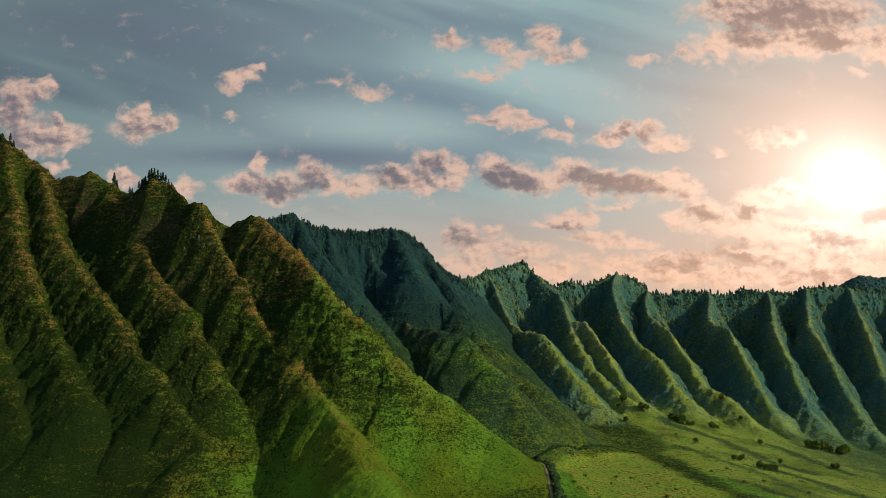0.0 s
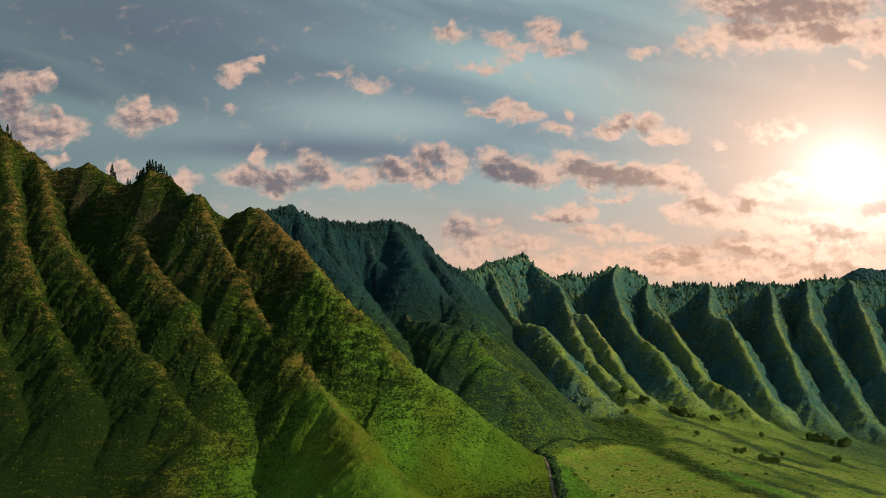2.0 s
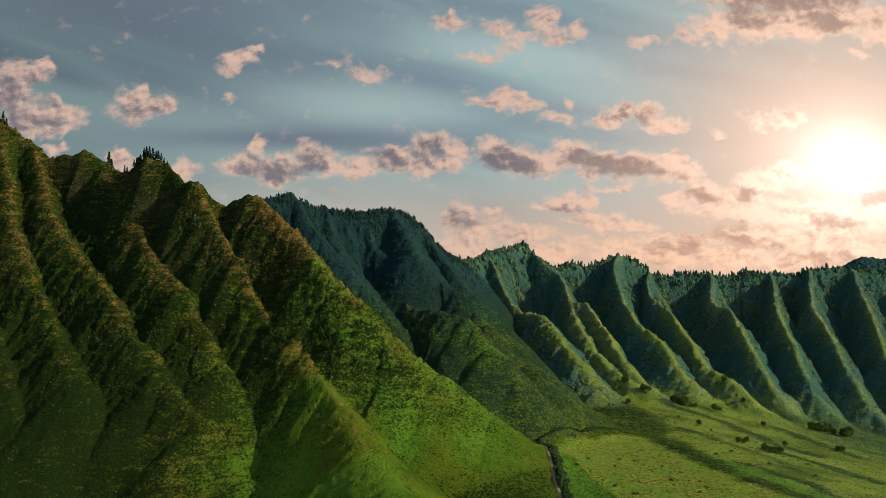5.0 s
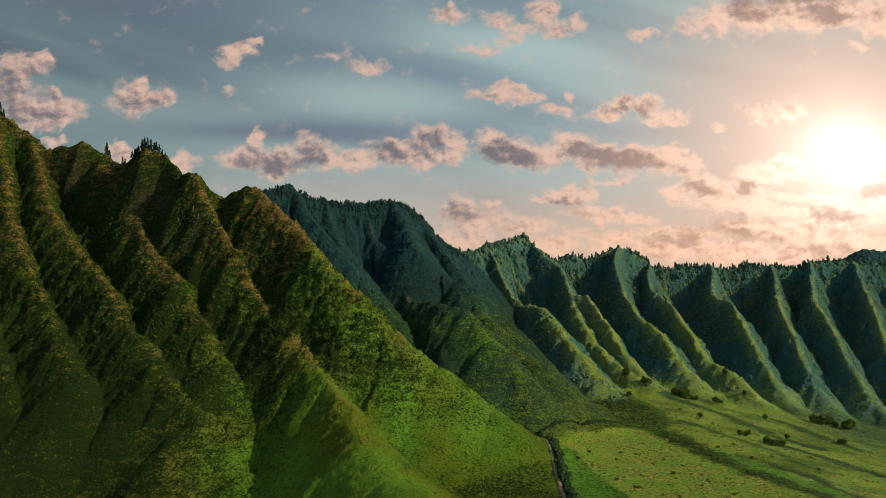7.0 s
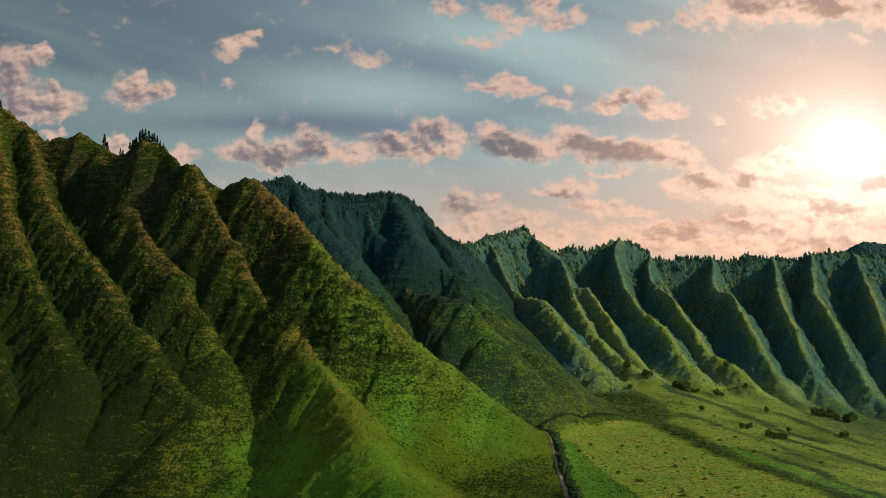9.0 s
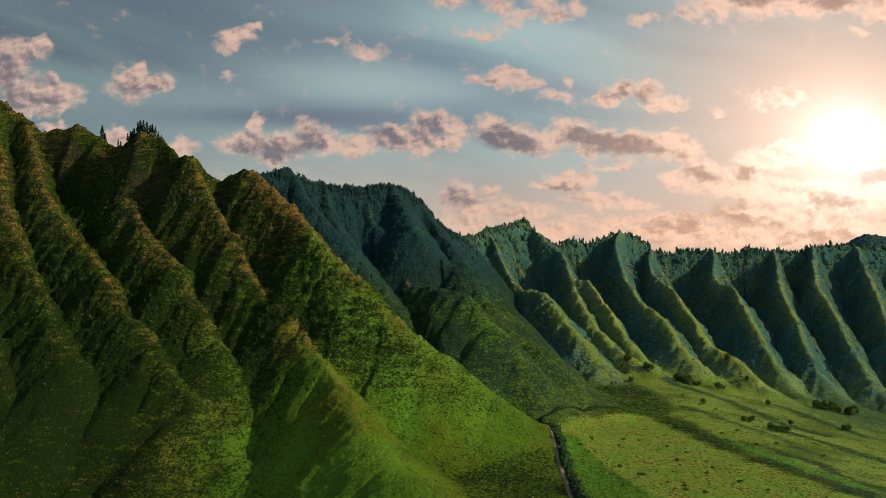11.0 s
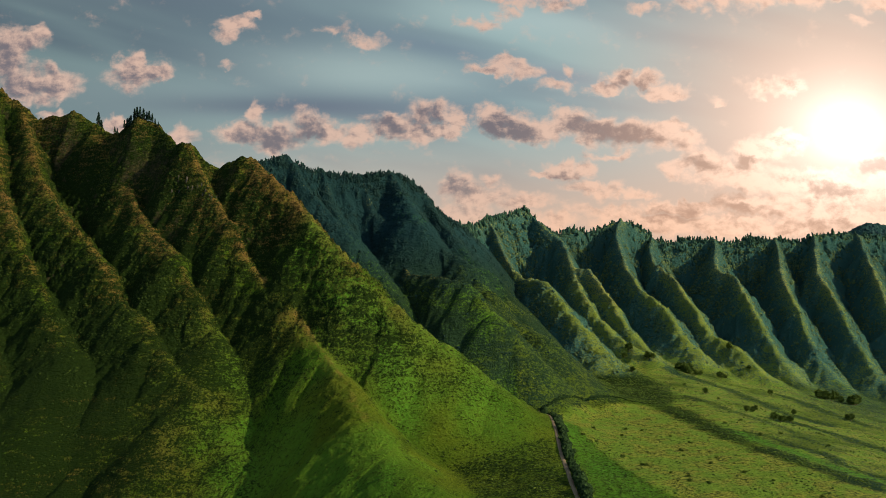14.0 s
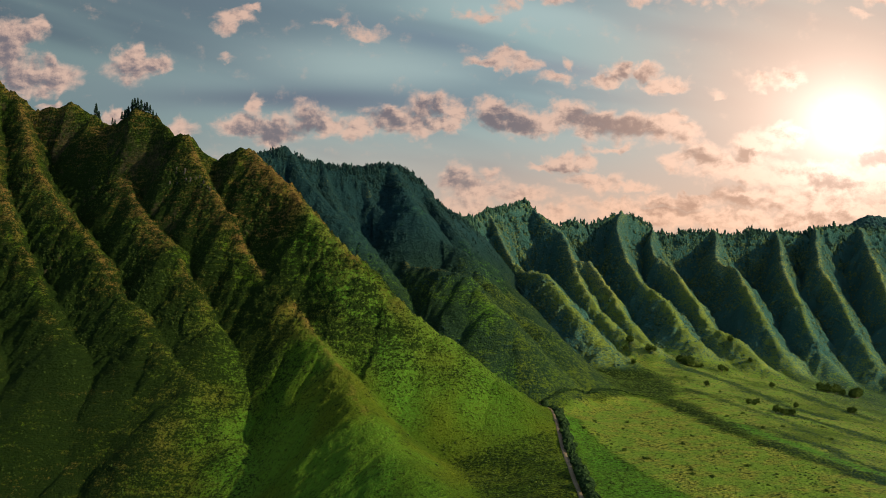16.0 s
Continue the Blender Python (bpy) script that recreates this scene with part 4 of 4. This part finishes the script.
tree_spots = [(302, 1205, 0.9), (312, 1083, 0.8), (326, 1100, 1.0), (320, 1090, 0.7), (383, 1433, 1.2), (392, 1440, 1.0), (356, 1433, 0.9), (255, 1420, 1.4), (248, 1416, 1.2), (276, 1402, 1.3), (283, 1398, 1.0),
              (443, 1498, 1.0), (428, 1543, 1.3), (325, 1038, 1.0), (337, 1040, 1.1), (343, 1043, 0.9), (331, 1035, 0.8), (457, 1183, 1.2), (463, 1188, 1.0), (233, 1281, 0.9), (275, 924, 0.5), (382, 1143, 0.8), (418, 1330, 0.9)]
for k, (x, y, sc) in enumerate(tree_spots):
    plant(TREES, k, x, y, sc, "dark green broad-leaved tree standing in the pasture", "tree", "trees in the pasture")
rng = np.random.default_rng(77)
for cx, cy, rx, ry, num in ((330, 1420, 19, 10, 12), (562, 1437, 20, 9, 12), (531, 1442, 12, 6, 6)):
    for k in range(num):
        a, r = rng.uniform(0, 6.28), rng.uniform(0, 1) ** 0.5
        plant(TREES, k, cx + rx * r * math.cos(a), cy + ry * r * math.sin(a), rng.uniform(1.1, 1.7), "dark dense tree in a thicket at the foot of the ridge", "tree", "trees of the thicket")

# ---------------------------------------------------------------- the dirt track and its hedge
def along_line(points, step):
    out = []
    for a, b in zip(points[:-1], points[1:]):
        n = max(1, int(math.dist(a, b) / step))
        out += [(a[0] + (b[0] - a[0]) * k / n, a[1] + (b[1] - a[1]) * k / n) for k in range(n)]
    return np.array(out + [points[-1]])


def earth_material():
    m, n, s = surface("bare_earth")
    p = n.node("ShaderNodeNewGeometry").outputs["Position"]
    a, b = n.noise(p, 0.25, 4.0), n.noise(p, 2.5, 4.0)
    c = n.mix(a, (0.09, 0.06, 0.036), (0.17, 0.115, 0.068))
    n.put(s.inputs["Base Color"], n.mix(n.math("MULTIPLY", n.ramp(b, 0.5, 0.7), 0.5), c, (0.08, 0.10, 0.03)))
    n.put(s.inputs["Roughness"], 0.95)
    n.put(s.inputs["Normal"], n.bump(b, 0.15))
    return m


EARTH = earth_material()


def ribbon(name, points, half, lift):
    line = along_line(points, 3.0)
    side = np.gradient(line, axis=0)
    side = np.stack([side[:, 1], -side[:, 0]], 1) / np.linalg.norm(side, axis=1)[:, None]
    rows = []
    for j, k in enumerate((-1.25, -1.0, 0.0, 1.0, 1.25)):
        w = half * k * (1 + 0.25 * fbm(line[:, 1], line[:, 1] * 0 + j, 9, 2, 91))
        q = line + side * w[:, None]
        rows.append(np.column_stack([q, height(q[:, 0], q[:, 1]) + (lift if abs(k) < 1.2 else -0.4)]))
    v = np.stack(rows, 1).reshape(-1, 3)
    f = [(i * 5 + k, i * 5 + k + 1, i * 5 + k + 6, i * 5 + k + 5) for i in range(len(line) - 1) for k in range(4)]
    return plain_mesh(name, v, f, True)


track = new("track", ribbon("track", TRACK, 1.4, 0.25))
track.data.materials.append(EARTH)
tagged(track, "narrow brown dirt track through the grass", "track", kind="structure")

def hedge(seed, points, every, spread, low, high, label):
    """A ragged row of leafy clumps along a line in plan."""
    rng = np.random.default_rng(seed)
    line = along_line(points, every)
    line = np.repeat(line, 3, 0) + rng.normal(0, spread, (len(line) * 3, 2)) * np.array([1.0, 0.6])
    wide = rng.uniform(low, high, len(line)) * np.clip(1 + 0.9 * fbm(line[:, 0], line[:, 1], 16, 2, 95), 0.5, 1.6)
    mesh = plain_mesh("hedge", *clumps(rng, line[:, 0], line[:, 1], height(line[:, 0], line[:, 1]) + wide * rng.uniform(0.3, 1.2, len(line)), wide, wide * 1.1))
    mesh.materials.append(LEAF["hedge"])
    tagged(new("hedge", mesh), label, "hedge", kind="stuff")


hedge(9, HEDGE, 0.45, 1.3, 0.9, 2.0, "tall dark hedge along the dirt track")
hedge(19, [(92, 990), (107, 1007), (130, 1031), (149, 1048), (183, 1083), (215, 1090)], 1.0, 0.9, 0.4, 1.0, "low dark hedge bending away round the pasture")


# ---------------------------------------------------------------- rocks and bushes
def rock_material():
    m, n, s = surface("dark_basalt")
    p = n.node("ShaderNodeNewGeometry").outputs["Position"]
    a, b = n.noise(p, 0.35, 5.0, 0.6), n.noise(n.vec("MULTIPLY", p, (1.6, 1.6, 0.25)), 1.0, 4.0)
    c = n.mix(a, (0.025, 0.022, 0.019), (0.065, 0.055, 0.042))
    n.put(s.inputs["Base Color"], n.mix(n.math("MULTIPLY", n.ramp(b, 0.55, 0.7), 0.5), c, (0.045, 0.07, 0.015)))
    n.put(s.inputs["Roughness"], 0.9)
    n.put(s.inputs["Normal"], n.bump(n.math("ADD", a, b), 0.8))
    return m


ROCK = rock_material()


def rock_pillar(seed):
    """A jagged upright rib of rock."""
    rng = np.random.default_rng(seed)
    sides, rings = 7, 5
    v, f = [], []
    for r in range(rings):
        h = r / (rings - 1)
        for k in range(sides):
            a = 6.2832 * k / sides
            w = (1.6 - 0.9 * h) * rng.uniform(0.75, 1.25)
            v.append((w * math.cos(a) + 0.25 * rng.normal(), w * math.sin(a) + 0.25 * rng.normal(), -6 + 8.5 * h + 0.6 * rng.normal()))
    for r in range(rings - 1):
        for k in range(sides):
            a, b = r * sides + k, r * sides + (k + 1) % sides
            f.append((a, b, b + sides, a + sides))
    top = len(v)
    v.append((0, 0, 3.0))
    f += [((rings - 1) * sides + k, (rings - 1) * sides + (k + 1) % sides, top, top) for k in range(sides)]
    mesh = bpy.data.meshes.new("rock")
    mesh.from_pydata(v, [], [q if q[2] != q[3] else q[:3] for q in f])
    mesh.materials.append(ROCK)
    return new("rock", mesh)


def bush(seed):
    rng = np.random.default_rng(seed)
    n = 9
    c = rng.normal(0, 1, (n, 3)) * np.array([0.9, 0.9, 0.35]) + np.array([0, 0, 0.9])
    v, f = leaves(rng, c, 0.45, 0.34, 44)
    mesh = plain_mesh("bush", v, f)
    mesh.materials.append(LEAF["ground"])
    return new("bush", mesh)


ROCKS = [rock_pillar(31), rock_pillar(32), rock_pillar(33)]
rng = np.random.default_rng(5)
for k in range(14):
    x, y = -296 + 4.2 * k + rng.normal(0, 1.5), 1143 - 2.4 * k + rng.normal(0, 3)
    plant(ROCKS, k, x, y, rng.uniform(0.6, 1.15), "dark jagged basalt rib standing out of the green slope", "rock", "rock ribs on the slope")
BUSHES = [bush(41), bush(42), bush(43)]
bush_spots = [(118, 880), (124, 871), (131, 848), (140, 826), (150, 800), (146, 792), (160, 770), (172, 757), (168, 745), (181, 738), (150, 905), (133, 930), (160, 948), (176, 935), (195, 905), (203, 880), (188, 846),
              (210, 826), (199, 800), (214, 770), (226, 745), (206, 712), (240, 700), (190, 690), (262, 985), (280, 1005), (300, 960), (330, 915), (352, 990), (372, 1050), (342, 1120), (301, 1160), (268, 1225), (292, 1270), (320, 1310), (250, 1330)]
for k, (x, y) in enumerate(bush_spots):
    plant(BUSHES, k, x + rng.normal(0, 2), y + rng.normal(0, 3), rng.uniform(0.5, 1.0), "round green bush growing in the pasture grass", "bush", "bushes in the pasture")
